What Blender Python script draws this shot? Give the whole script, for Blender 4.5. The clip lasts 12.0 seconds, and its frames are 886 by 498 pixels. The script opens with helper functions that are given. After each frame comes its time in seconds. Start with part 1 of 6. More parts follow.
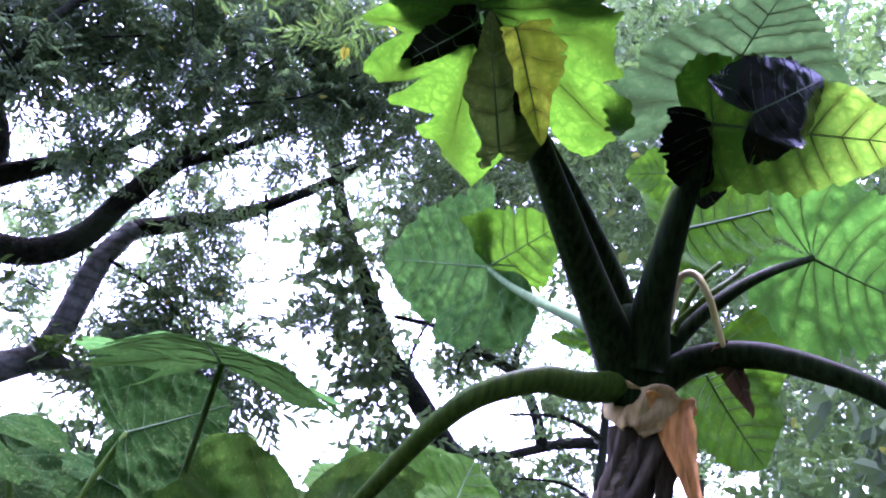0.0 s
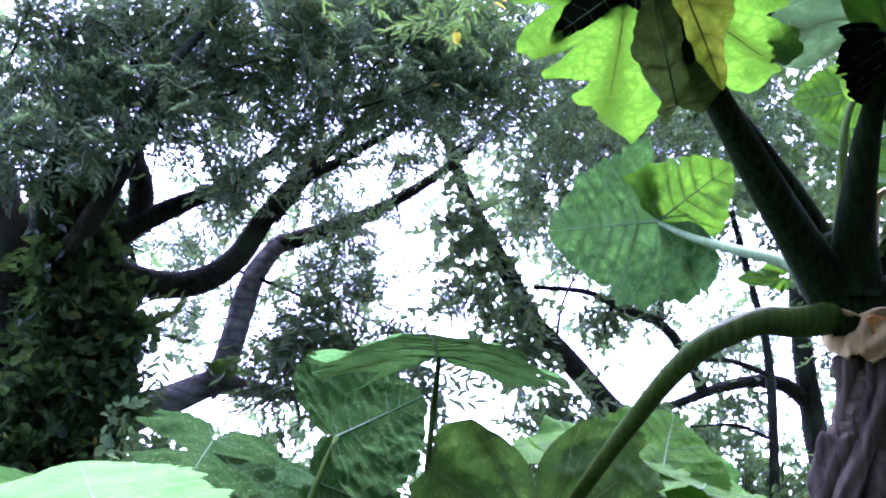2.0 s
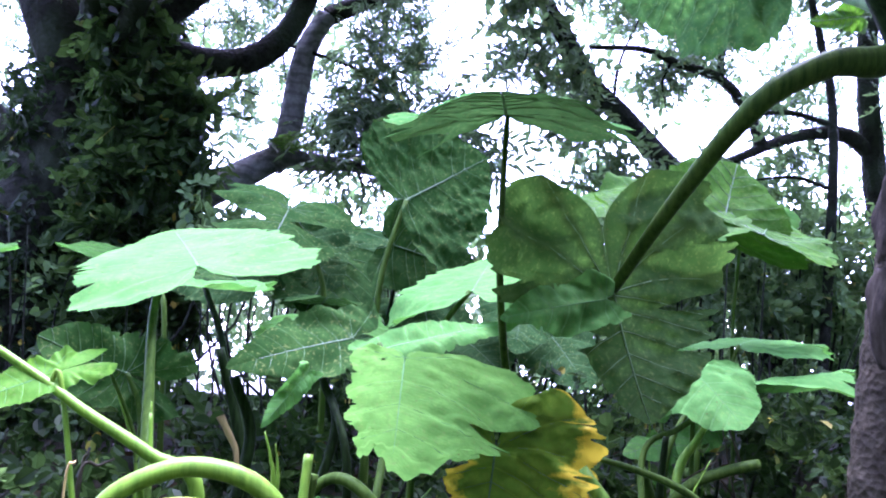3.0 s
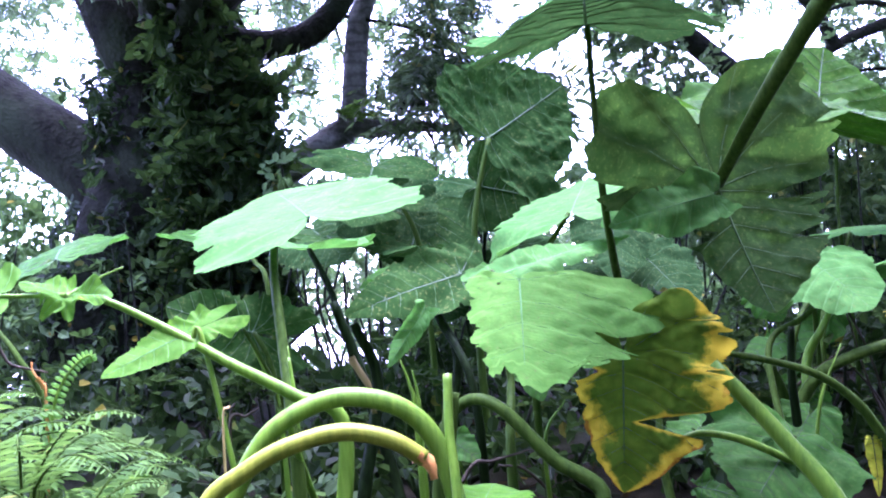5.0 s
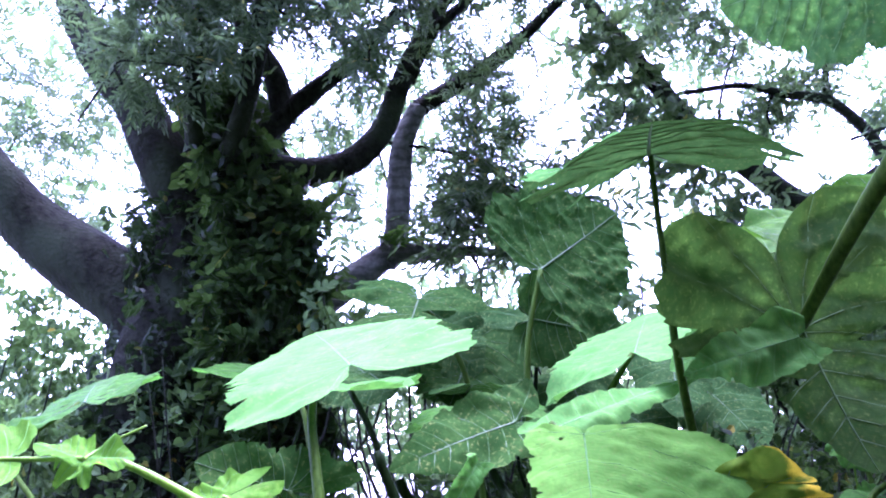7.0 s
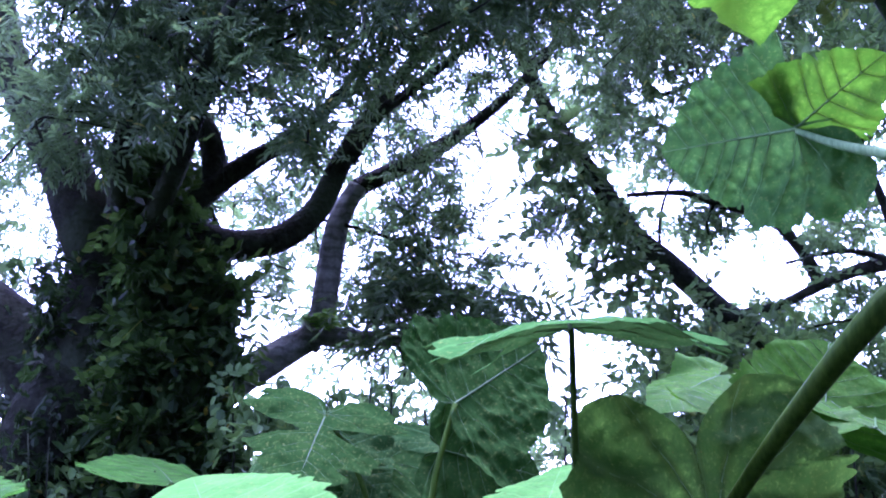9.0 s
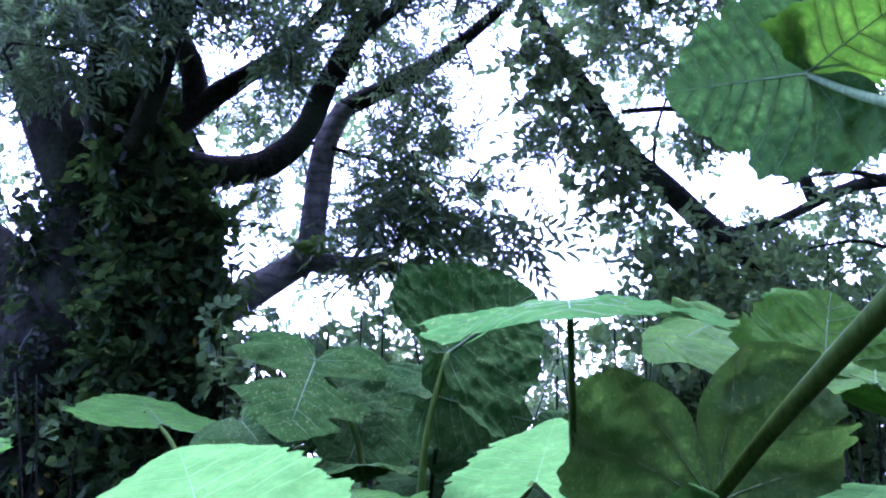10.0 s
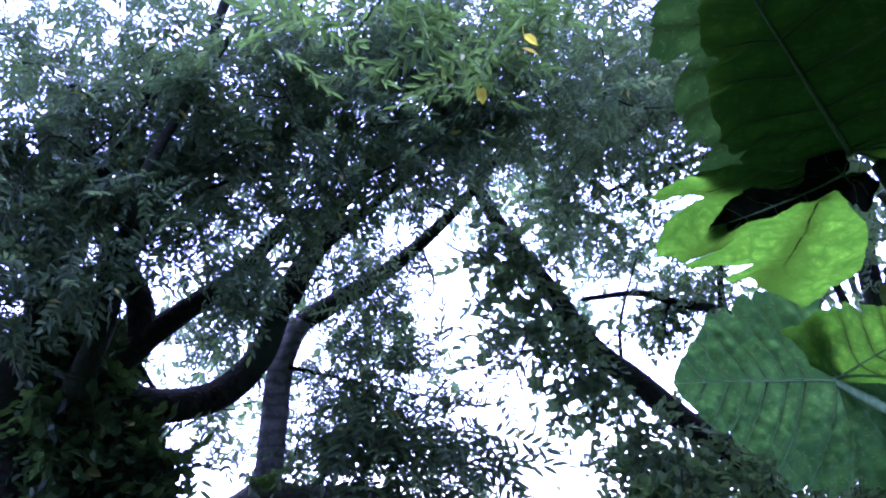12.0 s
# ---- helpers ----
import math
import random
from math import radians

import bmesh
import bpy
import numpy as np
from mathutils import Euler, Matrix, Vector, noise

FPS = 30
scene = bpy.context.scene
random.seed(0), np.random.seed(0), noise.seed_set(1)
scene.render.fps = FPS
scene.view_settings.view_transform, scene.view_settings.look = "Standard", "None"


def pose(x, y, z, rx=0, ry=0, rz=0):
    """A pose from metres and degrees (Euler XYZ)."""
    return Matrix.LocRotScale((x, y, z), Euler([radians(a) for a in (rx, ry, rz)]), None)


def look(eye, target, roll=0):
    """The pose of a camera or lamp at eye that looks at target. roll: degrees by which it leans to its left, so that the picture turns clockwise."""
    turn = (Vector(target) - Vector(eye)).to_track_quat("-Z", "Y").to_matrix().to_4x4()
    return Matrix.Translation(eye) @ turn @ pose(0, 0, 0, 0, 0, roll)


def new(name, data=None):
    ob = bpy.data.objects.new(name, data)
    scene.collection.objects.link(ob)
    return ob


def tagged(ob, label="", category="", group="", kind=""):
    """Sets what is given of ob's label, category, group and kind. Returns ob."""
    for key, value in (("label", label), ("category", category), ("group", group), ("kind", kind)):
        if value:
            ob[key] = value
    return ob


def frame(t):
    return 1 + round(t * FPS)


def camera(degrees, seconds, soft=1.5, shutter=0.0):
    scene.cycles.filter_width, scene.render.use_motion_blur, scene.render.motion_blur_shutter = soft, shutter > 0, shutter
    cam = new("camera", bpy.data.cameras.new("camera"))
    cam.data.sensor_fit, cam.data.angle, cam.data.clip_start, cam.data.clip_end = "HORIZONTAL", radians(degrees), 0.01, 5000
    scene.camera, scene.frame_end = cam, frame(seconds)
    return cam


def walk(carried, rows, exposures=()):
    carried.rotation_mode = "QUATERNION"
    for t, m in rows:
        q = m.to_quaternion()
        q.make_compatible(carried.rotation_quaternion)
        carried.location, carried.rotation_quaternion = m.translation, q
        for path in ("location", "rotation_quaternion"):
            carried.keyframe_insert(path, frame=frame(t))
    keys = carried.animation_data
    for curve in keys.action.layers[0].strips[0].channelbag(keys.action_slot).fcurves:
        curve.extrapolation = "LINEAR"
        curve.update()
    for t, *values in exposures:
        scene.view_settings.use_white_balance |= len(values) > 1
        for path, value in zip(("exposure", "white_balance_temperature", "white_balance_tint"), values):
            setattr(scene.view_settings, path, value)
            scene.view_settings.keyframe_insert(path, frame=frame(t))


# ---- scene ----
cam = camera(54.0, 12.0, soft=2.0)

PATH = [
    (0, (-0.016, -0.453, 0.961), (0.633, 1.256, 1.772), 12.2),
    (0.5, (0.034, -0.394, 0.997), (0.590, 1.342, 1.821), 12.0),
    (1, (-0.013, -0.392, 1.000), (0.488, 1.366, 1.812), 10.7),
    (1.5, (-0.104, -0.363, 0.975), (0.366, 1.413, 1.764), 9.4),
    (2, (-0.297, -0.411, 0.913), (0.148, 1.400, 1.636), 4.9),
    (2.5, (-0.339, -0.430, 0.894), (0.073, 1.482, 1.311), 3.6),
    (3, (-0.365, -0.452, 0.859), (0.029, 1.497, 1.068), 2.8),
    (5, (-0.475, -0.444, 0.728), (-0.242, 1.537, 0.863), -4.9),
    (5.5, (-0.486, -0.418, 0.707), (-0.317, 1.562, 0.935), -7.0),
    (6, (-0.482, -0.368, 0.683), (-0.349, 1.595, 1.044), -7.0),
    (6.5, (-0.490, -0.303, 0.746), (-0.358, 1.654, 1.137), -6.0),
    (8.5, (-0.385, -0.056, 1.113), (-0.112, 1.861, 1.614), -1.6),
    (9, (-0.348, -0.090, 1.187), (-0.055, 1.819, 1.706), -0.5),
    (9.5, (-0.325, -0.041, 1.276), (-0.020, 1.891, 1.695), -0.3),
    (10, (-0.336, 0.005, 1.400), (-0.016, 1.956, 1.698), -1.0),
    (10.5, (-0.325, 0.072, 1.597), (0.074, 2.020, 1.817), -2.4),
    (11, (-0.401, 0.108, 1.770), (0.065, 2.036, 2.022), -4.8),
    (11.5, (-0.385, 0.188, 1.975), (0.052, 2.087, 2.427), -4.5),
    (12, (-0.465, 0.208, 2.105), (-0.009, 2.063, 2.694), -4.9),
]
walk(cam, [(t, look(eye, target, roll)) for t, eye, target, roll in PATH],
     exposures=[(0, 4.17, 5280, 75), (3, 4.34, 5050, 71), (5, 4.38, 5050, 75), (6.5, 4.40, 5050, 75), (8.5, 3.94, 4870, 76), (10, 3.66, 4750, 74), (11, 3.68, 4680, 72), (12, 3.24, 4720, 74)])

# ---- light
world = bpy.data.worlds.new("overcast_sky")
scene.world = world
world.use_nodes = True
wn, wl = world.node_tree.nodes, world.node_tree.links
sky = wn.new("ShaderNodeTexSky")
sky.sky_type, sky.sun_disc = "NISHITA", False
sky.sun_elevation, sky.sun_rotation = radians(80), radians(25)
sky.air_density, sky.dust_density, sky.ozone_density = 1.0, 0.6, 1.0
wn["Background"].inputs["Strength"].default_value = 0.15
veil = wn.new("ShaderNodeHueSaturation")
veil.inputs["Saturation"].default_value = 0.55
wl.new(sky.outputs["Color"], veil.inputs["Color"])
wl.new(veil.outputs["Color"], wn["Background"].inputs["Color"])
sun_data = bpy.data.lights.new("sun", "SUN")
sun_data.energy, sun_data.angle, sun_data.color = 1.35, radians(50), (1.0, 0.97, 0.9)
sun = new("sun", sun_data)
sun.matrix_world = look((1.2, 1.8, 14), (0, 0, 0))


# ---- materials
def shader(name):
    m = bpy.data.materials.new(name)
    m.use_nodes = True
    nt = m.node_tree
    return m, nt, nt.nodes["Principled BSDF"], nt.nodes["Material Output"]


def node(nt, kind, **sets):
    n = nt.nodes.new(kind)
    for key, value in sets.items():
        n.inputs[key.replace("_", " ")].default_value = value
    return n


def ramp(nt, source, stops):
    n = nt.nodes.new("ShaderNodeValToRGB")
    el = n.color_ramp.elements
    while len(el) < len(stops):
        el.new(0.5)
    for e, (at, col) in zip(el, stops):
        e.position, e.color = at, (*col, 1)
    nt.links.new(source, n.inputs["Fac"])
    return n.outputs["Color"]


def mixed(nt, fac, a, b, mode="MIX"):
    n = nt.nodes.new("ShaderNodeMix")
    n.data_type, n.blend_type = "RGBA", mode
    for sock, val in ((n.inputs["Factor"], fac), (n.inputs["A"], a), (n.inputs["B"], b)):
        if hasattr(val, "is_output"):
            nt.links.new(val, sock)
        elif isinstance(val, tuple):
            sock.default_value = (*val, 1)
        else:
            sock.default_value = val
    return n.outputs["Result"]


def leaf_material(name, dark, light, rough=0.38, through_share=0.45, glow=(0.35, 0.55, 0.04), edge=None, spots=(0.16, 0.2, 0.05), gloss=0.03):
    """A thin leaf: waxy surface over a blade that lets light through, blotched at two scales; the large dark blotches
    in the transmitted colour stand for leaf shadows.
    """
    m, nt, p, out = shader(name)
    L = nt.links.new
    co = nt.nodes.new("ShaderNodeTexCoord")
    big = node(nt, "ShaderNodeTexNoise", Scale=6.5, Detail=5.0)
    fine = node(nt, "ShaderNodeTexNoise", Scale=70.0, Detail=5.0, Roughness=0.7)
    cell = nt.nodes.new("ShaderNodeTexVoronoi")
    cell.feature = "DISTANCE_TO_EDGE"
    cell.inputs["Scale"].default_value = 55.0
    for n in (big, fine, cell):
        L(co.outputs["Object"], n.inputs["Vector"])
    base = ramp(nt, big.outputs["Fac"], [(0.32, dark), (0.68, light)])
    base = mixed(nt, ramp(nt, fine.outputs["Fac"], [(0.56, (0, 0, 0)), (0.74, (1, 1, 1))]), base, spots)
    # large dark blotches imitate shadows of overlapping leaves in the transmitted colour
    lit = mixed(nt, ramp(nt, big.outputs["Fac"], [(0.33, (0, 0, 0)), (0.6, (1, 1, 1))]), tuple(c * 0.4 for c in glow), glow)
    net = nt.nodes.new("ShaderNodeTexVoronoi")
    net.feature = "DISTANCE_TO_EDGE"
    net.inputs["Scale"].default_value = 19.0
    bend = node(nt, "ShaderNodeTexNoise", Scale=14.0, Detail=3.0)
    L(co.outputs["Object"], bend.inputs["Vector"])
    L(mixed(nt, 0.06, co.outputs["Object"], bend.outputs["Color"]), net.inputs["Vector"])
    web = ramp(nt, net.outputs["Distance"], [(0.0, (1, 1, 1)), (0.04, (0.65, 0.65, 0.65)), (0.2, (0, 0, 0))])
    lit = mixed(nt, web, lit, tuple(c * k for c, k in zip(glow, (0.32, 0.42, 0.4))))
    lit = mixed(nt, ramp(nt, fine.outputs["Fac"], [(0.35, (0.85, 0.85, 0.85)), (0.62, (0, 0, 0))]), lit, tuple(c * k for c, k in zip(glow, (0.35, 0.48, 0.5))))
    rank = nt.nodes.new("ShaderNodeAttribute")
    rank.attribute_name = "rank"
    near = nt.nodes.new("ShaderNodeMath")
    near.operation = "PINGPONG"
    near.inputs[1].default_value = 0.5
    L(rank.outputs["Fac"], near.inputs[0])
    halo = ramp(nt, near.outputs[0], [(0.0, (1, 1, 1)), (0.07, (0.9, 0.9, 0.9)), (0.16, (0.4, 0.4, 0.4)), (0.3, (0, 0, 0))])
    thread = ramp(nt, near.outputs[0], [(0.0, (1, 1, 1)), (0.025, (0.7, 0.7, 0.7)), (0.09, (0, 0, 0))])
    base = mixed(nt, thread, base, tuple(c * 1.25 for c in light))
    lit = mixed(nt, halo, lit, tuple(c * 0.3 for c in glow))
    ribs = nt.nodes.new("ShaderNodeMath")
    ribs.operation = "PINGPONG"
    ribs.inputs[1].default_value = 0.06
    L(rank.outputs["Fac"], ribs.inputs[0])
    rib_h = nt.nodes.new("ShaderNodeMath")
    rib_h.operation = "MULTIPLY_ADD"
    rib_h.inputs[1].default_value = 3.0
    L(ribs.outputs[0], rib_h.inputs[0])
    L(cell.outputs["Distance"], rib_h.inputs[2])
    speck = node(nt, "ShaderNodeTexVoronoi", Scale=16.0)
    L(co.outputs["Object"], speck.inputs["Vector"])
    base = mixed(nt, ramp(nt, speck.outputs["Distance"], [(0.035, (1, 1, 1)), (0.06, (0, 0, 0))]), base, (0.09, 0.06, 0.02))
    if edge:
        rim = nt.nodes.new("ShaderNodeAttribute")
        rim.attribute_name = "rim"
        wob = nt.nodes.new("ShaderNodeMath")
        wob.operation = "MULTIPLY_ADD"
        L(big.outputs["Fac"], wob.inputs[0])
        wob.inputs[1].default_value = 1.3
        L(rim.outputs["Fac"], wob.inputs[2])
        rough_edge = nt.nodes.new("ShaderNodeMath")
        rough_edge.operation = "MULTIPLY_ADD"
        mottle = node(nt, "ShaderNodeTexNoise", Scale=24.0, Detail=5.0, Roughness=0.7)
        L(co.outputs["Object"], mottle.inputs["Vector"])
        L(mottle.outputs["Fac"], rough_edge.inputs[0])
        rough_edge.inputs[1].default_value = 0.7
        L(wob.outputs[0], rough_edge.inputs[2])
        wob = nt.nodes.new("ShaderNodeMath")
        wob.operation = "MULTIPLY"
        L(rough_edge.outputs[0], wob.inputs[0])
        wob.inputs[1].default_value = 0.4
        how = ramp(nt, wob.outputs[0], [(0.4 * edge[0], (0, 0, 0)), (0.4 * edge[0] + 0.09, (1, 1, 1))])
        far = ramp(nt, wob.outputs[0], [(0.4 * edge[0] + 0.20, (0, 0, 0)), (0.4 * edge[0] + 0.25, (1, 1, 1))])
        base = mixed(nt, far, mixed(nt, how, base, edge[1]), edge[2])
        lit = mixed(nt, far, mixed(nt, how, lit, edge[1]), edge[2])
    L(base, p.inputs["Base Color"])
    p.inputs["Roughness"].default_value = rough
    p.inputs["Specular IOR Level"].default_value = gloss
    bump = nt.nodes.new("ShaderNodeBump")
    bump.inputs["Strength"].default_value, bump.inputs["Distance"].default_value = 0.3, 0.004
    L(rib_h.outputs[0], bump.inputs["Height"])
    L(bump.outputs["Normal"], p.inputs["Normal"])
    thin = nt.nodes.new("ShaderNodeBsdfTranslucent")
    L(lit, thin.inputs["Color"])
    L(bump.outputs["Normal"], thin.inputs["Normal"])
    mix = nt.nodes.new("ShaderNodeMixShader")
    mix.inputs[0].default_value = through_share
    L(p.outputs[0], mix.inputs[1])
    L(thin.outputs[0], mix.inputs[2])
    L(mix.outputs[0], out.inputs["Surface"])
    return m


def foliage_material(name, dark, light, glow, rough=0.45, share=0.4, gloss=0.07):
    """Small leaves by the thousand: each one a little different."""
    m, nt, p, out = shader(name)
    L = nt.links.new
    geo = nt.nodes.new("ShaderNodeNewGeometry")
    base = ramp(nt, geo.outputs["Random Per Island"], [(0.0, dark), (0.75, light), (0.985, tuple(c * 1.3 for c in light)), (1.0, (0.4, 0.33, 0.03))])
    L(base, p.inputs["Base Color"])
    p.inputs["Roughness"].default_value = rough
    p.inputs["Specular IOR Level"].default_value = gloss
    thin = nt.nodes.new("ShaderNodeBsdfTranslucent")
    L(mixed(nt, geo.outputs["Random Per Island"], tuple(c * 0.6 for c in glow), glow), thin.inputs["Color"])
    mix = nt.nodes.new("ShaderNodeMixShader")
    mix.inputs[0].default_value = share
    L(p.outputs[0], mix.inputs[1])
    L(thin.outputs[0], mix.inputs[2])
    L(mix.outputs[0], out.inputs["Surface"])
    return m


def stalk_material(name, dark, light, rough=0.35, streak=60.0, spec=0.4):
    m, nt, p, out = shader(name)
    L = nt.links.new
    co = nt.nodes.new("ShaderNodeTexCoord")
    mp = nt.nodes.new("ShaderNodeMapping")
    mp.inputs["Scale"].default_value = (streak, streak, 5.0)
    n = node(nt, "ShaderNodeTexNoise", Scale=1.0, Detail=5.0, Roughness=0.65)
    big = node(nt, "ShaderNodeTexNoise", Scale=4.0, Detail=3.0)
    L(co.outputs["Object"], mp.inputs["Vector"])
    L(mp.outputs[0], n.inputs["Vector"])
    L(co.outputs["Object"], big.inputs["Vector"])
    L(mixed(nt, big.outputs["Fac"], ramp(nt, n.outputs["Fac"], [(0.3, dark), (0.7, light)]), ramp(nt, n.outputs["Fac"], [(0.35, tuple(c * 0.6 for c in dark)), (0.8, light)])), p.inputs["Base Color"])
    p.inputs["Roughness"].default_value = rough
    p.inputs["Specular IOR Level"].default_value = spec
    bump = nt.nodes.new("ShaderNodeBump")
    bump.inputs["Strength"].default_value, bump.inputs["Distance"].default_value = 0.3, 0.004
    L(n.outputs["Fac"], bump.inputs["Height"])
    L(bump.outputs["Normal"], p.inputs["Normal"])
    return m


def bark_material(name, dark, light, scale=9.0, moss=(0.05, 0.08, 0.03), rings=0.0):
    m, nt, p, out = shader(name)
    L = nt.links.new
    co = nt.nodes.new("ShaderNodeTexCoord")
    n = node(nt, "ShaderNodeTexNoise", Scale=scale, Detail=8.0, Roughness=0.7)
    v = node(nt, "ShaderNodeTexVoronoi", Scale=scale * 2.2)
    patch = node(nt, "ShaderNodeTexNoise", Scale=1.6, Detail=4.0)
    for k in (n, v, patch):
        L(co.outputs["Object"], k.inputs["Vector"])
    base = ramp(nt, n.outputs["Fac"], [(0.3, dark), (0.7, light)])
    base = mixed(nt, ramp(nt, patch.outputs["Fac"], [(0.5, (0, 0, 0)), (0.66, (1, 1, 1))]), base, moss)
    if rings:
        band = nt.nodes.new("ShaderNodeTexWave")
        band.bands_direction = "Z"
        for key, val in (("Scale", rings), ("Distortion", 5.0), ("Detail", 3.0), ("Detail Scale", 2.0)):
            band.inputs[key].default_value = val
        L(co.outputs["Object"], band.inputs["Vector"])
        base = mixed(nt, ramp(nt, band.outputs["Fac"], [(0.05, (0.5, 0.5, 0.5)), (0.45, (0, 0, 0))]), base, tuple(c * 1.5 for c in dark))
    L(base, p.inputs["Base Color"])
    p.inputs["Roughness"].default_value = 0.85
    p.inputs["Specular IOR Level"].default_value = 0.05
    hs = nt.nodes.new("ShaderNodeMath")
    L(n.outputs["Fac"], hs.inputs[0])
    L(v.outputs["Distance"], hs.inputs[1])
    bump = nt.nodes.new("ShaderNodeBump")
    bump.inputs["Strength"].default_value, bump.inputs["Distance"].default_value = 0.55, 0.02
    L(hs.outputs[0], bump.inputs["Height"])
    L(bump.outputs["Normal"], p.inputs["Normal"])
    return m


leaf_plain = leaf_material("taro_leaf_green", (0.028, 0.11, 0.015), (0.055, 0.17, 0.0238), glow=(0.13, 0.42, 0.04), rough=0.5)
leaf_mid = leaf_material("taro_leaf_cool", (0.020, 0.066, 0.014), (0.044, 0.115, 0.028), through_share=0.22, glow=(0.11, 0.31, 0.05), rough=0.45, gloss=0.0)
leaf_dry = leaf_material("dead_leaf", (0.03, 0.018, 0.01), (0.10, 0.06, 0.03), through_share=0.1, glow=(0.1, 0.06, 0.03), rough=0.8, spots=(0.05, 0.03, 0.02))
leaf_sun = leaf_material("taro_leaf_backlit", (0.025, 0.085, 0.0105), (0.05, 0.14, 0.016), through_share=0.40, glow=(0.105, 0.29, 0.010), rough=0.5)
leaf_sun_dull = leaf_material("taro_leaf_backlit_old", (0.045, 0.12, 0.0082), (0.08, 0.17, 0.0122), through_share=0.5, glow=(0.30, 0.62, 0.04), rough=0.45, spots=(0.25, 0.25, 0.03))
leaf_pale_under = leaf_material("taro_leaf_greyish", (0.035, 0.085, 0.026), (0.075, 0.145, 0.048), through_share=0.14, glow=(0.16, 0.34, 0.09), rough=0.4)
# leaf_shade and leaf_deep: taro green darkened so that shade is in the colour
leaf_shade = leaf_material("taro_leaf_shaded", (0.011, 0.038, 0.008), (0.024, 0.066, 0.013), through_share=0.2, glow=(0.06, 0.19, 0.025), rough=0.55, gloss=0.0)
leaf_top = leaf_material("taro_leaf_umbrella", (0.022, 0.085, 0.016), (0.042, 0.13, 0.027), through_share=0.14, glow=(0.09, 0.22, 0.04), rough=0.62, gloss=0.0)
leaf_under = leaf_material("taro_leaf_underside", (0.018, 0.046, 0.012), (0.036, 0.080, 0.022), through_share=0.36, glow=(0.125, 0.28, 0.03), rough=0.55, gloss=0.0)
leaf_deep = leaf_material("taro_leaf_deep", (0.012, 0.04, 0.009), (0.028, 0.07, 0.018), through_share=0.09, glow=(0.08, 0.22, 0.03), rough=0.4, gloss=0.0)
leaf_olive = leaf_material("taro_leaf_olive", (0.03, 0.05, 0.0082), (0.06, 0.085, 0.0136), through_share=0.28, glow=(0.13, 0.21, 0.03), rough=0.5)
leaf_bright = leaf_material("taro_leaf_pale", (0.05, 0.18, 0.030), (0.085, 0.25, 0.046), through_share=0.35, glow=(0.15, 0.46, 0.05), rough=0.7)
# lighter copy of leaf_bright: sky light on the torn leaf put into its colour
leaf_lime_lit = leaf_material("taro_leaf_lime_lit", (0.075, 0.235, 0.026), (0.12, 0.33, 0.042), through_share=0.35, glow=(0.18, 0.52, 0.04), rough=0.7)
leaf_fresh = leaf_material("shoot_leaf_fresh", (0.05, 0.17, 0.0102), (0.085, 0.25, 0.0204), through_share=0.45, glow=(0.24, 0.56, 0.03), rough=0.5)
# near-black leaves, one glossy and one matt
leaf_gloss = leaf_material("taro_leaf_glossy_black", (0.004, 0.008, 0.004), (0.008, 0.014, 0.007), rough=0.14, through_share=0.02, glow=(0.05, 0.1, 0.02), spots=(0.012, 0.018, 0.008), gloss=0.12)
leaf_black = leaf_material("taro_leaf_matt_black", (0.003, 0.004, 0.003), (0.007, 0.009, 0.006), rough=0.6, through_share=0.02, glow=(0.03, 0.05, 0.02), spots=(0.012, 0.014, 0.008), gloss=0.0)
leaf_yellow = leaf_material("taro_leaf_dying", (0.055, 0.135, 0.0054), (0.11, 0.22, 0.0082), through_share=0.35, glow=(0.20, 0.36, 0.02), edge=(1.42, (0.62, 0.50, 0.014), (0.36, 0.17, 0.012)), spots=(0.10, 0.13, 0.01), rough=0.5)
leaf_gold = leaf_material("taro_leaf_gold", (0.66, 0.76, 0.02), (0.76, 0.88, 0.03), through_share=0.72, glow=(0.95, 1.0, 0.05), spots=(0.56, 0.56, 0.03), edge=(2.1, (0.32, 0.34, 0.03), (0.2, 0.1, 0.03)), rough=0.5)
stalk = stalk_material("petiole_green", (0.024, 0.060, 0.006), (0.055, 0.115, 0.012), rough=0.5, spec=0.04)
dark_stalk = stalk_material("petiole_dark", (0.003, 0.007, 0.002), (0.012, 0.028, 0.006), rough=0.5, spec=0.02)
pale_stalk = stalk_material("petiole_pale", (0.08, 0.17, 0.055), (0.14, 0.25, 0.095), rough=0.5, spec=0.08)
fresh_stalk = stalk_material("petiole_fresh", (0.08, 0.21, 0.008), (0.15, 0.32, 0.016), rough=0.45, spec=0.2)
ripe_stalk = stalk_material("petiole_ripe", (0.17, 0.25, 0.010), (0.27, 0.33, 0.018), rough=0.45, spec=0.2)
yellow_stalk = stalk_material("petiole_yellow", (0.42, 0.38, 0.08), (0.6, 0.55, 0.2))
vein_mat = stalk_material("leaf_vein", (0.04, 0.10, 0.03), (0.07, 0.15, 0.045), spec=0.15)
vein_pale = stalk_material("leaf_vein_pale", (0.07, 0.23, 0.05), (0.12, 0.31, 0.08), rough=0.6, spec=0.1)
husk_orange = stalk_material("dry_sheath_orange", (0.46, 0.20, 0.03), (0.80, 0.40, 0.07), rough=0.6, streak=60.0)
husk_tan = stalk_material("dry_sheath_tan", (0.24, 0.20, 0.06), (0.50, 0.38, 0.11), rough=0.6, streak=60.0)
husk_brown = stalk_material("dry_sheath_brown", (0.016, 0.0145, 0.009), (0.095, 0.086, 0.050), rough=0.85, streak=30.0, spec=0.1)
